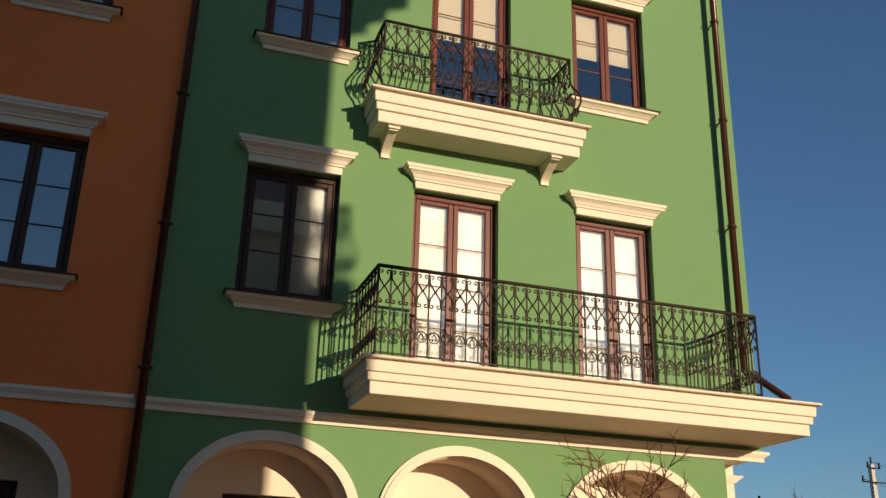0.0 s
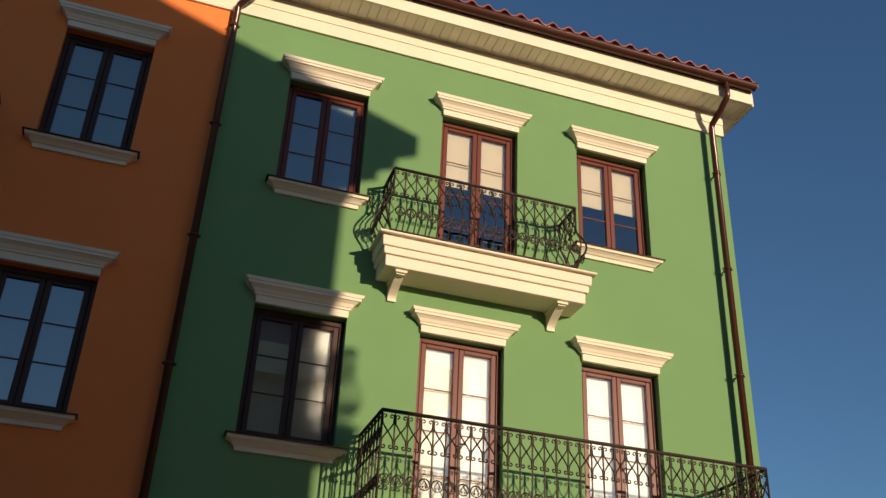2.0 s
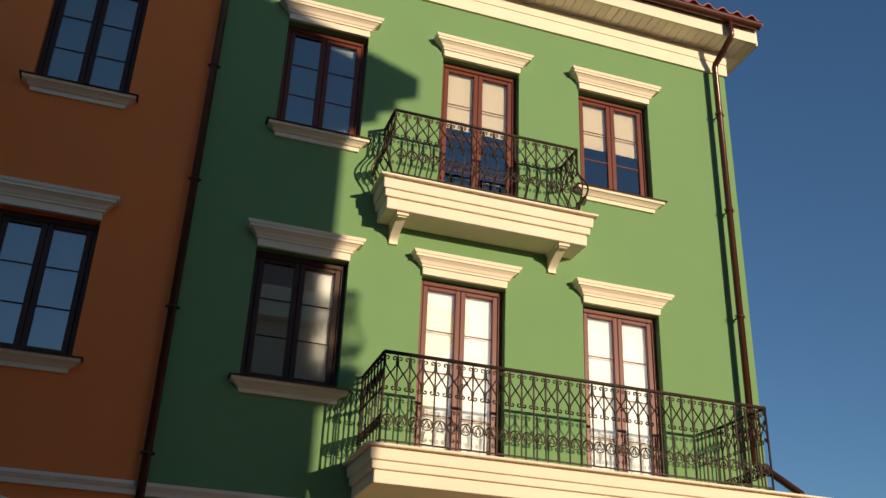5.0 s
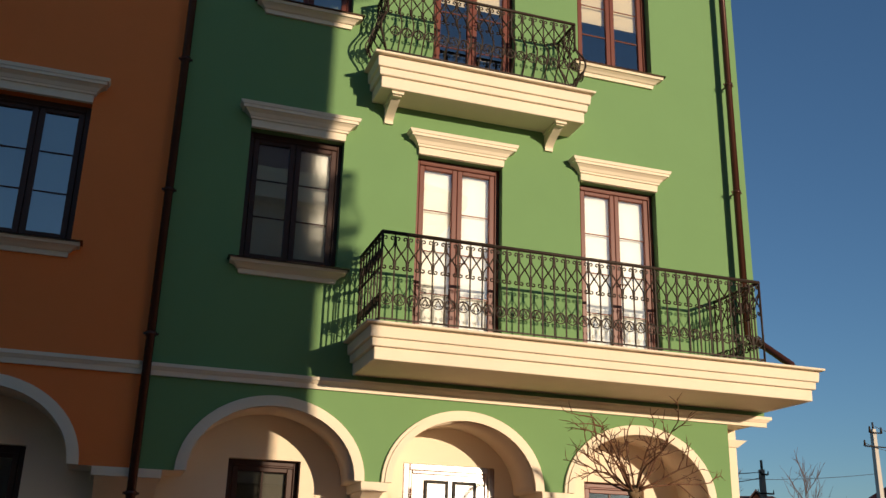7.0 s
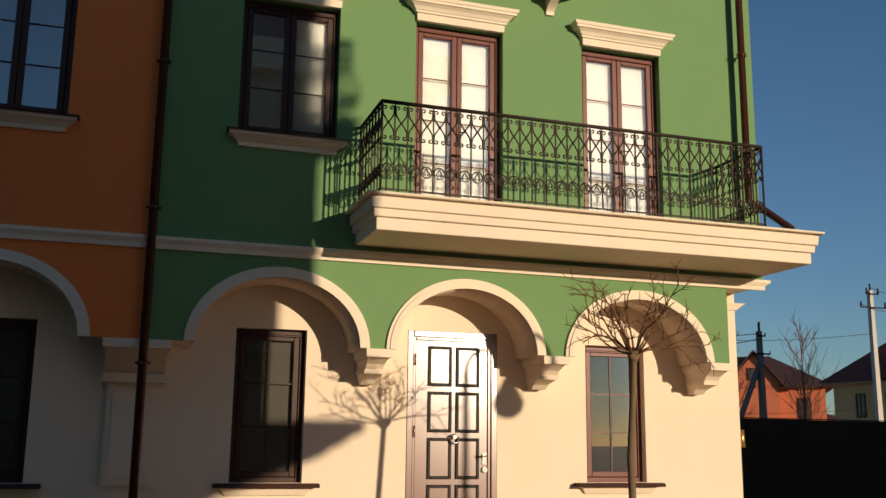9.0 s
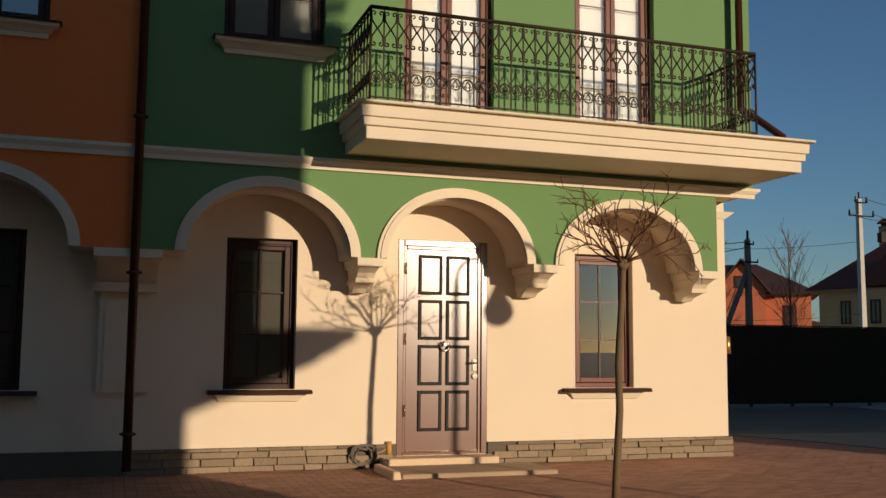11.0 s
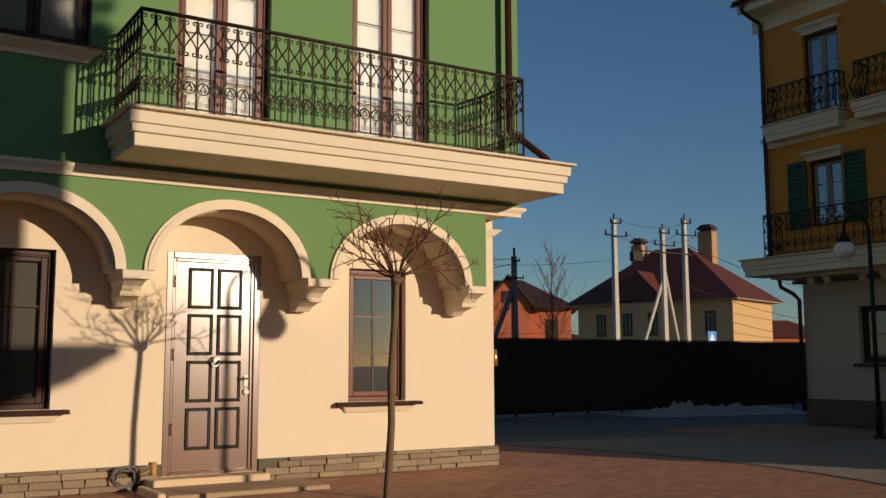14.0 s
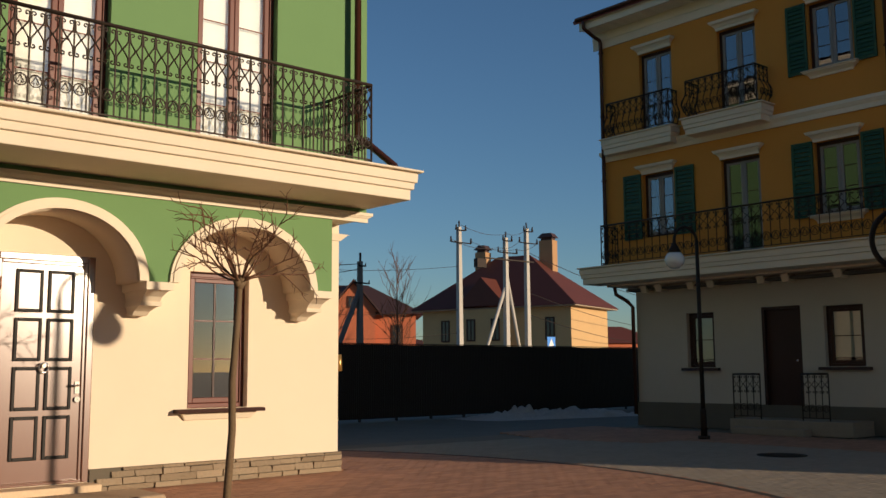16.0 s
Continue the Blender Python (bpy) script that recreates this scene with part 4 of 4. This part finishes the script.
hip_roof(bm, -5.6, 5.6, -0.6, 8.6, 3.5, 4.8)
part("roof", bm, ROOF_DARK, low2)


def pole(name, x, y, h, label, struts=(), grey=POLE_GREY, arms=1.0, w=0.14):
    p = thing(name, (x, y, 0), label, "utility pole", "utility poles")
    bm = bmesh.new()
    tier(bm, -w, w, -0.05, h, -w, -0.65 * w, w, 0.2 * w, -0.3 * w)
    part("shaft", bm, grey, p)
    for sx, top in struts:
        bm = bmesh.new()
        tube(bm, [(sx, 0.3, 0.0), (0.05, 0.05, top)], 0.11, 6)
        part("strut", bm, grey, p)
    if arms:
        for dz in (0.9, 0.2):
            w = arms * (0.75 if dz == 0.9 else 0.35)
            bm = bmesh.new()
            tube(bm, [(-w, -0.15, h - dz), (w, -0.15, h - dz)], 0.035, 5)
            arm = part("cross_arm", bm, IRON, p)
            for sx in (-1, 1):
                bm = bmesh.new()
                tube(bm, [(sx * w, -0.15, h - dz), (sx * w, -0.15, h - dz + 0.3 * arms)], 0.07 * arms, 6, 0.04 * arms)
                part("insulator", bm, IRON, arm)
        bm = bmesh.new()
        tube(bm, [(0, 0, h), (0, 0, h + 0.35)], 0.05, 6)
        part("top_insulator", bm, IRON, p)
    return p


pole("utility_pole", 36.2, 40, 9.2, "grey concrete utility pole with insulators")
pole("utility_pole", 39.85, 40, 8.9, "grey concrete utility pole with two struts", struts=((-2.4, 6.2), (1.9, 6.9)))
pole("utility_pole", 41.6, 40, 9.6, "grey concrete utility pole with insulators")
pole("utility_pole", 23.5, 32, 5.7, "dark utility pole with a slanting strut", struts=((-1.9, 4.6),), grey=OLD_POLE, arms=0.45, w=0.11)
bm = bmesh.new()
box(bm, 37.3, 38.0, 39.7, 40.0, 7.0, 7.5)
box(bm, 38.0, 42.0, 39.8, 39.9, 7.55, 7.62)
single("transformer_bracket", bm, IRON, "dark switch bracket between the utility poles", "bracket")


def cable(a, b, sag, r=0.015):
    bm = bmesh.new()
    a, b = Vector(a), Vector(b)
    tube(bm, [a.lerp(b, i / 14) - Vector((0, 0, sag * 4 * (i / 14) * (1 - i / 14))) for i in range(15)], r, 4)
    single("cable", bm, IRON, "thin dark overhead cable", "cable", group="overhead cables")


cable((23.5, 32, 5.6), (13.0, 30, 5.4), 0.3, 0.02)
cable((23.5, 32, 5.4), (13.0, 30, 5.0), 0.5, 0.02)
for dx, dz in ((-0.75, 8.45), (0.75, 8.45), (0.0, 9.3)):
    cable((36.2 + dx, 39.85, dz), (39.85 + dx, 39.85, dz - 0.2), 0.25)
    cable((39.85 + dx, 39.85, dz - 0.2), (41.6 + dx, 39.85, dz + 0.3), 0.2)
for zz in (3.3, 4.6, 7.0):
    cable((41.6, 40, zz + 1.2), (75, 52, zz), 0.6, 0.02)
    cable((36.2, 40, zz), (23.5, 46, zz + 0.3), 0.5, 0.015)
sign = thing("road_sign", (41.4, 38.0, -0.06), "square blue road sign with a white triangle", "road sign")
part("post", block(-0.03, 0.03, 0.001, 0.06, 0, 3.1), POLE_GREY, sign)
part("plate", block(-0.33, 0.33, -0.02, 0.0, 2.50, 3.16), BLUE, sign)
bm = bmesh.new()
tri = [[bm.verts.new(p) for p in ((-0.24, y, 2.60), (0.24, y, 2.60), (0.0, y, 3.06))] for y in (-0.026, -0.021)]
bm.faces.new(tri[0])
for i in range(3):
    bm.faces.new((tri[0][i], tri[1][i], tri[1][(i + 1) % 3], tri[0][(i + 1) % 3]))
part("triangle", bm, WHITE, sign)


# ---- trees ----
def twigs(bm, start, way, length, r, depth, rng, droop=0.0):
    pts, p, d = [start], Vector(start), Vector(way).normalized()
    n = 5
    for i in range(n):
        d = (d + Vector((rng.uniform(-1, 1), rng.uniform(-1, 1), rng.uniform(-0.7, 1.0))) * 0.16).normalized()
        p = p + d * length / n
        pts.append(p.copy())
        if depth and i >= 1:
            for _ in range(1 if rng.random() < 0.75 else 2):
                side = Vector((rng.uniform(-1, 1), rng.uniform(-1, 1), rng.uniform(-0.1, 0.9)))
                twigs(bm, p.copy(), (d + 0.9 * side).normalized(), length * rng.uniform(0.35, 0.6), r * 0.55, depth - 1, rng)
    tube(bm, pts, r, 4, r * 0.4)


tree = thing("tree", (4.102, 7.44, 0), "slim young tree with a bare pollarded crown", "tree")
bm = bmesh.new()
tube(bm, [(-0.02, 0, -0.05), (0.0, 0, 0.3), (0.034, 0.0, 0.8), (0.03, 0.01, 1.2), (0.054, 0.0, 1.58), (0.074, 0, 1.91), (0.078, 0, 2.04)], 0.035, 9, 0.027)
for bx, by, bz, br in ((0.078, 0, 2.03, 0.045), (0.045, -0.02, 2.05, 0.034), (0.112, 0.01, 2.055, 0.036), (0.08, 0.035, 2.07, 0.03), (0.075, -0.03, 2.075, 0.03)):
    ball(bm, (bx, by, bz), br, 1.15, 10)
part("trunk", bm, BARK, tree, "slim slightly bent trunk with a knobbly pollard head")
rng = random.Random(17)


def shoot(bm, start, way, length, r, depth):
    """A crooked shoot that turns upwards as it grows and forks into shorter ones."""
    n = 7
    p, d, pts = Vector(start), Vector(way).normalized(), [Vector(start)]
    for i in range(n):
        d = (d + Vector((rng.uniform(-1, 1), rng.uniform(-1, 1), rng.uniform(-0.8, 1.0))) * 0.21).normalized()
        p = p + d * length / n
        pts.append(p.copy())
        if depth and i >= 2 and rng.random() < 0.72:
            side = d.orthogonal()
            side.rotate(Matrix.Rotation(rng.uniform(0, 6.283), 3, d))
            shoot(bm, p, d + side * rng.uniform(0.6, 1.1) + Vector((0, 0, 0.25)), length * rng.uniform(0.26, 0.46), r * 0.62, depth - 1)
    tube(bm, pts, r, 5, r * 0.42)


for k in range(15):
    bm = bmesh.new()
    a = 2 * math.pi * k / 15 + rng.uniform(-0.25, 0.25)
    rise = (0.15, 0.9, 1.9, 0.45, 1.3)[k % 5] + rng.uniform(-0.1, 0.15)
    shoot(bm, Vector((0.078 + 0.03 * math.cos(a), 0.03 * math.sin(a), 2.06)), (math.cos(a), math.sin(a), rise), rng.uniform(0.52, 0.74), 0.0105, 2)
    part("branch", bm, TWIG, tree)
for x, y, h, sp in ((47.6, 60, 10.2, 2.0), (43.0, 62, 9.3, 1.7), (60.0, 75, 7.0, 1.6)):
    ft = thing("tree", (x, y, 0), "bare leafless tree behind the fence", "tree", "far trees")
    bm = bmesh.new()
    tube(bm, [(0, 0, 0), (0.1, 0, h * 0.5), (0, 0, h)], 0.10, 6, 0.02)
    part("trunk", bm, TWIG, ft)
    bm = bmesh.new()
    for k in range(26):
        z = h * (0.3 + 0.65 * k / 26)
        a = rng.uniform(0, 6.28)
        twigs(bm, Vector((0, 0, z)), (math.cos(a), math.sin(a), 1.4), sp * rng.uniform(0.8, 1.7) * (1.25 - k / 30), 0.03, 1, rng)
    part("crown", bm, TWIG, ft)


# ---- street lamps ----
def street_lamp(x, y, turn, label, gz=3.28):
    lamp = thing("street_lamp", pose(x, y, 0, 0, 0, turn), label, "street lamp", "street lamps")
    bm = bmesh.new()
    tube(bm, [(0, 0, 0), (0, 0, 0.06)], 0.11, 14)
    tube(bm, [(0, 0, 0.06), (0, 0, 0.5), (0, 0, 0.55)], 0.06, 12, 0.055)
    tube(bm, [(0, 0, 0.5), (0, 0, gz + 0.35)], 0.042, 10, 0.034)
    part("pole", bm, IRON, lamp)
    bm = bmesh.new()
    top = gz + 0.35
    tube(bm, [(0, 0, top - 0.02)] + [(0.25 - 0.25 * math.cos(math.pi * i / 12), 0, top + 0.27 * math.sin(math.pi * i / 12)) for i in range(13)] + [(0.5, 0, gz + 0.28)], 0.028, 8)
    part("arm", bm, IRON, lamp)
    bm = bmesh.new()
    tube(bm, [(0.5, 0, gz + 0.32), (0.5, 0, gz + 0.22), (0.5, 0, gz + 0.13)], 0.035, 12, 0.13)
    part("cap", bm, IRON, lamp)
    bm = bmesh.new()
    ball(bm, (0.5, 0, gz), 0.18, 0.95, 20)
    part("globe", bm, GLOBE_M, lamp, "white opal globe")


street_lamp(15.5, 10.5, 160, "black street lamp with a hanging white globe")
street_lamp(7.05, 3.05, 0, "black street lamp with a hanging globe", 3.07)
bm = bmesh.new()
tube(bm, [(7.05 - 0.397 * 0.2 * math.cos(t), 3.05 + 0.918 * 0.2 * math.cos(t), 2.2 + 0.22 * math.sin(t)) for t in [math.pi * (k / 16 - 0.5) for k in range(17)]], 0.02, 6)
single("lamp_bracket", bm, IRON, "black curved iron bracket on the lamp post", "bracket")


# ---- small things by the door ----
bm = bmesh.new()
box(bm, 2.88, 4.20, 10.30, 10.61, -0.02, 0.115)
single("door_step", soften(bm, 0.008), STEP_STONE, "worn cream concrete doorstep", "step")
bm = bmesh.new()
tier(bm, 2.84, 4.58, -0.03, 0.045, 9.55, 9.56, 10.297, 0, -0.012)
single("door_slab", soften(bm, 0.01), SLAB_STONE, "low worn brown concrete slab before the doorstep", "slab")
bm = bmesh.new()
tier(bm, 2.74, 2.835, -0.03, 0.075, 9.52, 9.54, 10.29, 0, -0.01)
single("kerb_stone", soften(bm, 0.012), STEP_STONE, "pale rough concrete kerb stone beside the slab", "kerb stone")
bm = bmesh.new()
pts = []
for i in range(320):
    a = i * 0.21
    r = 0.125 + 0.03 * math.sin(i * 0.17) + 0.015 * math.sin(i * 0.71)
    pts.append((r * math.cos(a), 0.03 * math.sin(i * 0.4) - 0.3 * r * math.sin(a), 0.14 + 0.8 * r * math.sin(a)))
tube(bm, pts, 0.009, 5)
single("cable_coil", bm, RUBBER, "loose coil of grey cable on the paving", "cable", (2.68, 10.52, 0))
bm = bmesh.new()
tube(bm, [(2.66, 10.54, 0.1), (2.92, 10.56, 0.18), (2.99, 10.58, 0.22)], 0.008, 5)
tube(bm, [(2.99, 10.575, 0.12), (2.99, 10.575, 0.28)], 0.035, 8)
single("cable_end", bm, surface("tan_plastic", (0.50, 0.27, 0.09), 0.5), "tan plastic conduit end beside the doorstep", "conduit")
bm = bmesh.new()
tube(bm, [(7.47, 10.75, 1.42), (7.55, 10.75, 1.42)], 0.02, 6)
tube(bm, [(7.55, 10.75, 1.28), (7.55, 10.75, 1.50)], 0.045, 8, 0.035)
single("wall_lamp", bm, surface("brass", (0.6, 0.36, 0.12), 0.35, 0.8), "small brass wall lamp on the corner", "wall lamp")

# ---- pieces: roof tiles, plinth stones, pavers ----
def wave_tile(w, l):
    """A clay tile of one full wave across: a round back and a shallow pan."""
    bm = bmesh.new()
    n, rows = 10, []
    for drop in (0.0, -0.016):
        for y in (0.0, l):
            rows.append([bm.verts.new((w * (i / n - 0.5) * 1.02, y, 0.062 * (0.5 + 0.5 * math.cos(2 * math.pi * (i / n - 0.5))) ** 1.4 + drop)) for i in range(n + 1)])
    for i in range(n):
        bm.faces.new((rows[0][i], rows[0][i + 1], rows[1][i + 1], rows[1][i])).smooth = True
        bm.faces.new((rows[2][i + 1], rows[2][i], rows[3][i], rows[3][i + 1])).smooth = True
        bm.faces.new((rows[0][i + 1], rows[0][i], rows[2][i], rows[2][i + 1]))
    return mesh_of("roof_tile", bm, TILE)


def tiled_roof(house, x0, x1, y0, z0, depth, slope, step=0.243, hip=0.0):
    """A tiled slope rising away from the eaves: boards, and rows of round tiles; the lowest row is of single tiles."""
    t = math.tan(slope)
    bm = bmesh.new()
    v = [bm.verts.new(p) for p in ((x0, y0, z0 - 0.03), (x1, y0, z0 - 0.03), (x1 - hip * depth, y0 + depth, z0 - 0.03 + depth * t), (x0, y0 + depth, z0 - 0.03 + depth * t))]
    v += [bm.verts.new(p.co + Vector((0, 0, -0.05))) for p in v]
    for f in ((0, 1, 2, 3), (7, 6, 5, 4), (0, 4, 5, 1), (1, 5, 6, 2), (2, 6, 7, 3), (3, 7, 4, 0)):
        bm.faces.new([v[k] for k in f])
    roof = part("roof", bm, TILE, house, "red clay tiled roof")
    me, n = wave_tile(step, 0.42), round((x1 - x0) / step)
    field_v, field_f = [], []
    co, fa = [tuple(q.co) for q in me.vertices], [tuple(q.vertices) for q in me.polygons]
    for i in range(n):
        for k in range(int(depth / 0.36)):
            if (i + 0.5) * step > x1 - x0 - hip * 0.36 * k:
                continue
            m = Matrix.Translation((x0 + (i + 0.5) * step, y0 - 0.03 + 0.36 * k, z0 - 0.03 + 0.36 * k * t + 0.012)) @ Matrix.Rotation(slope, 4, "X")
            if k == 0:
                o = part("roof_tile", me, TILE, roof)
                o.matrix_basis = m @ Matrix.Rotation(random.uniform(-0.03, 0.03), 4, "Z")
            elif k < 8:
                base = len(field_v)
                field_v += [tuple(m @ Vector(c)) for c in co]
                field_f += [tuple(base + j for j in f) for f in fa]
    fm = bpy.data.meshes.new("tile_field")
    fm.from_pydata(field_v, [], field_f)
    fm.materials.append(TILE_FIELD)
    tagged(part("tile_field", fm, TILE_FIELD, roof), kind="stuff")


tiled_roof(house, 0.20, 7.82, -0.54, 10.79, 5.4, radians(14), hip=0.9)
bm = bmesh.new()
bm.faces.new([bm.verts.new(p) for p in ((7.82, -0.54, 10.74), (7.82, 10.1, 10.74), (2.96, 4.86, 12.10))])
part("hip_slope", bm, TILE, house, "tiled slope over the end of the house")
tiled_roof(orange, -7.0, 0.197, -0.54, 10.79, 5.4, radians(14))
tiled_roof(yellow, -0.70, 23.0, -0.62, 9.50, 5.4, radians(22), 0.25)
for h, xa, xb, y0, z0, dp in ((house, 0.2, 2.96, 4.86, 12.11, 5.0), (orange, -7.0, 0.197, 4.86, 12.11, 5.0), (yellow, -0.7, 23.0, 4.78, 11.68, 12.0)):
    bm = bmesh.new()
    v = [bm.verts.new(p) for p in ((xa, y0, z0 - 0.03), (xb, y0, z0 - 0.03), (xb, y0 + dp, z0 - 2.1), (xa, y0 + dp, z0 - 2.1))]
    v += [bm.verts.new(p.co + Vector((0, 0, -0.05))) for p in v]
    for f in ((0, 1, 2, 3), (7, 6, 5, 4), (0, 4, 5, 1), (1, 5, 6, 2), (2, 6, 7, 3), (3, 7, 4, 0)):
        bm.faces.new([v[k] for k in f])
    part("rear_roof", bm, TILE, h)

# plinth stones: thin irregular courses
rng = random.Random(11)
z, row = 0.0, 0
while z < 0.245:
    h = min(rng.uniform(0.045, 0.085), 0.25 - z)
    if 0.25 - z - h < 0.03:
        h = 0.25 - z
    x = 0.22
    while x < 7.44:
        w = min(rng.uniform(0.16, 0.55), 7.46 - x)
        if not (x + w > 3.07 and x < 4.18):
            bm = bmesh.new()
            p = tier(bm, x + 0.006, x + w - 0.006, z + 0.005, z + h - 0.004, -0.05 - rng.uniform(0, 0.03), -0.05 - rng.uniform(0, 0.03), -0.028)
            for q in p:
                q.co += Vector((rng.uniform(-0.006, 0.006), 0, rng.uniform(-0.004, 0.004)))
            part("stone", bm, STONE, plinth)
        x += w
    z += h

# pavers: single ones near the door and the tree, the rest as one field
def paver(w, l):
    bm = bmesh.new()
    tier(bm, 0, w, -0.015, 0.0, 0.0, 0.0015, l, 0, -0.0015)
    return bm


pm = mesh_of("paver", paver(0.195, 0.095), PAVER)
pc, pf = [tuple(q.co) for q in pm.vertices], [tuple(q.vertices) for q in pm.polygons]
fields = {"red": ([], []), "grey": ([], [])}
ring_c = Vector((2.0, 9.5))


def patch(x, y):
    """The bay of red paving before the yellow house."""
    return y < 14.6 and x > (13.55 + 0.16 * abs(y - 12.2) ** 1.5 if y > 10.55 else 14.85)


count = 0
for j in range(118):
    y = 3.0 + j * 0.1
    for i in range(94):
        x = -1.0 + i * 0.2 + (0.1 if j % 2 else 0.0)
        if y > 10.55 and x < 7.5:
            continue
        if (y > 13.5 - 0.1 * (x - 8) or x > 15.5) and not (patch(x, y) and x < 17.2):
            continue
        r = (Vector((x, y)) - ring_c).length
        grey = r > 8.22 and not patch(x, y)
        m = Matrix.Translation((x, y, random.uniform(-0.0008, 0.0006))) @ Matrix.Rotation(random.uniform(-0.015, 0.015), 4, "Z")
        if 3.6 < x < 7.8 and 8.35 < y < 9.4 and count < 240:
            o = part("paver", pm, PAVER, pavement)
            o.matrix_basis = m
            count += 1
            continue
        vs, fs = fields["grey" if grey else "red"]
        base = len(vs)
        vs += [tuple(m @ Vector(c)) for c in pc]
        fs += [tuple(base + k for k in f) for f in pf]
for key, mat in (("red", PAVER_FIELD), ("grey", GREY_PAVER)):
    fm = bpy.data.meshes.new(key + "_paving")
    fm.from_pydata(fields[key][0], [], fields[key][1])
    fm.materials.append(mat)
    tagged(part(key + "_paving", fm, mat, pavement, key + " block paving"), kind="stuff")

bm = bmesh.new()
for i in range(120):
    t0, t1 = -1.15 + 1.62 * i / 120, -1.15 + 1.62 * (i + 0.99) / 120
    lo = [(2.0 + r * math.cos(t), 9.5 + r * math.sin(t)) for r, t in ((8.17, t0), (8.27, t0), (8.27, t1), (8.17, t1))]
    v = [bm.verts.new((x, y, -0.015)) for x, y in lo] + [bm.verts.new((x, y, 0.002)) for x, y in lo]
    for f in ((4, 5, 6, 7), (0, 1, 5, 4), (1, 2, 6, 5), (2, 3, 7, 6), (3, 0, 4, 7)):
        bm.faces.new([v[k] for k in f])
tagged(part("paving_border", bm, BORDER, pavement, "thin dark curved border in the paving"), kind="stuff")
bm = bmesh.new()
tube(bm, [(0, 0, -0.02), (0, 0, 0.008)], 0.36, 28)
lid = single("manhole_cover", bm, IRON, "round dark iron manhole cover in the paving", "manhole", (13.4, 7.75, 0))
bm = bmesh.new()
tube(bm, [(0, 0, 0.008), (0, 0, 0.014)], 0.27, 28)
part("inner_lid", bm, IRON, lid)
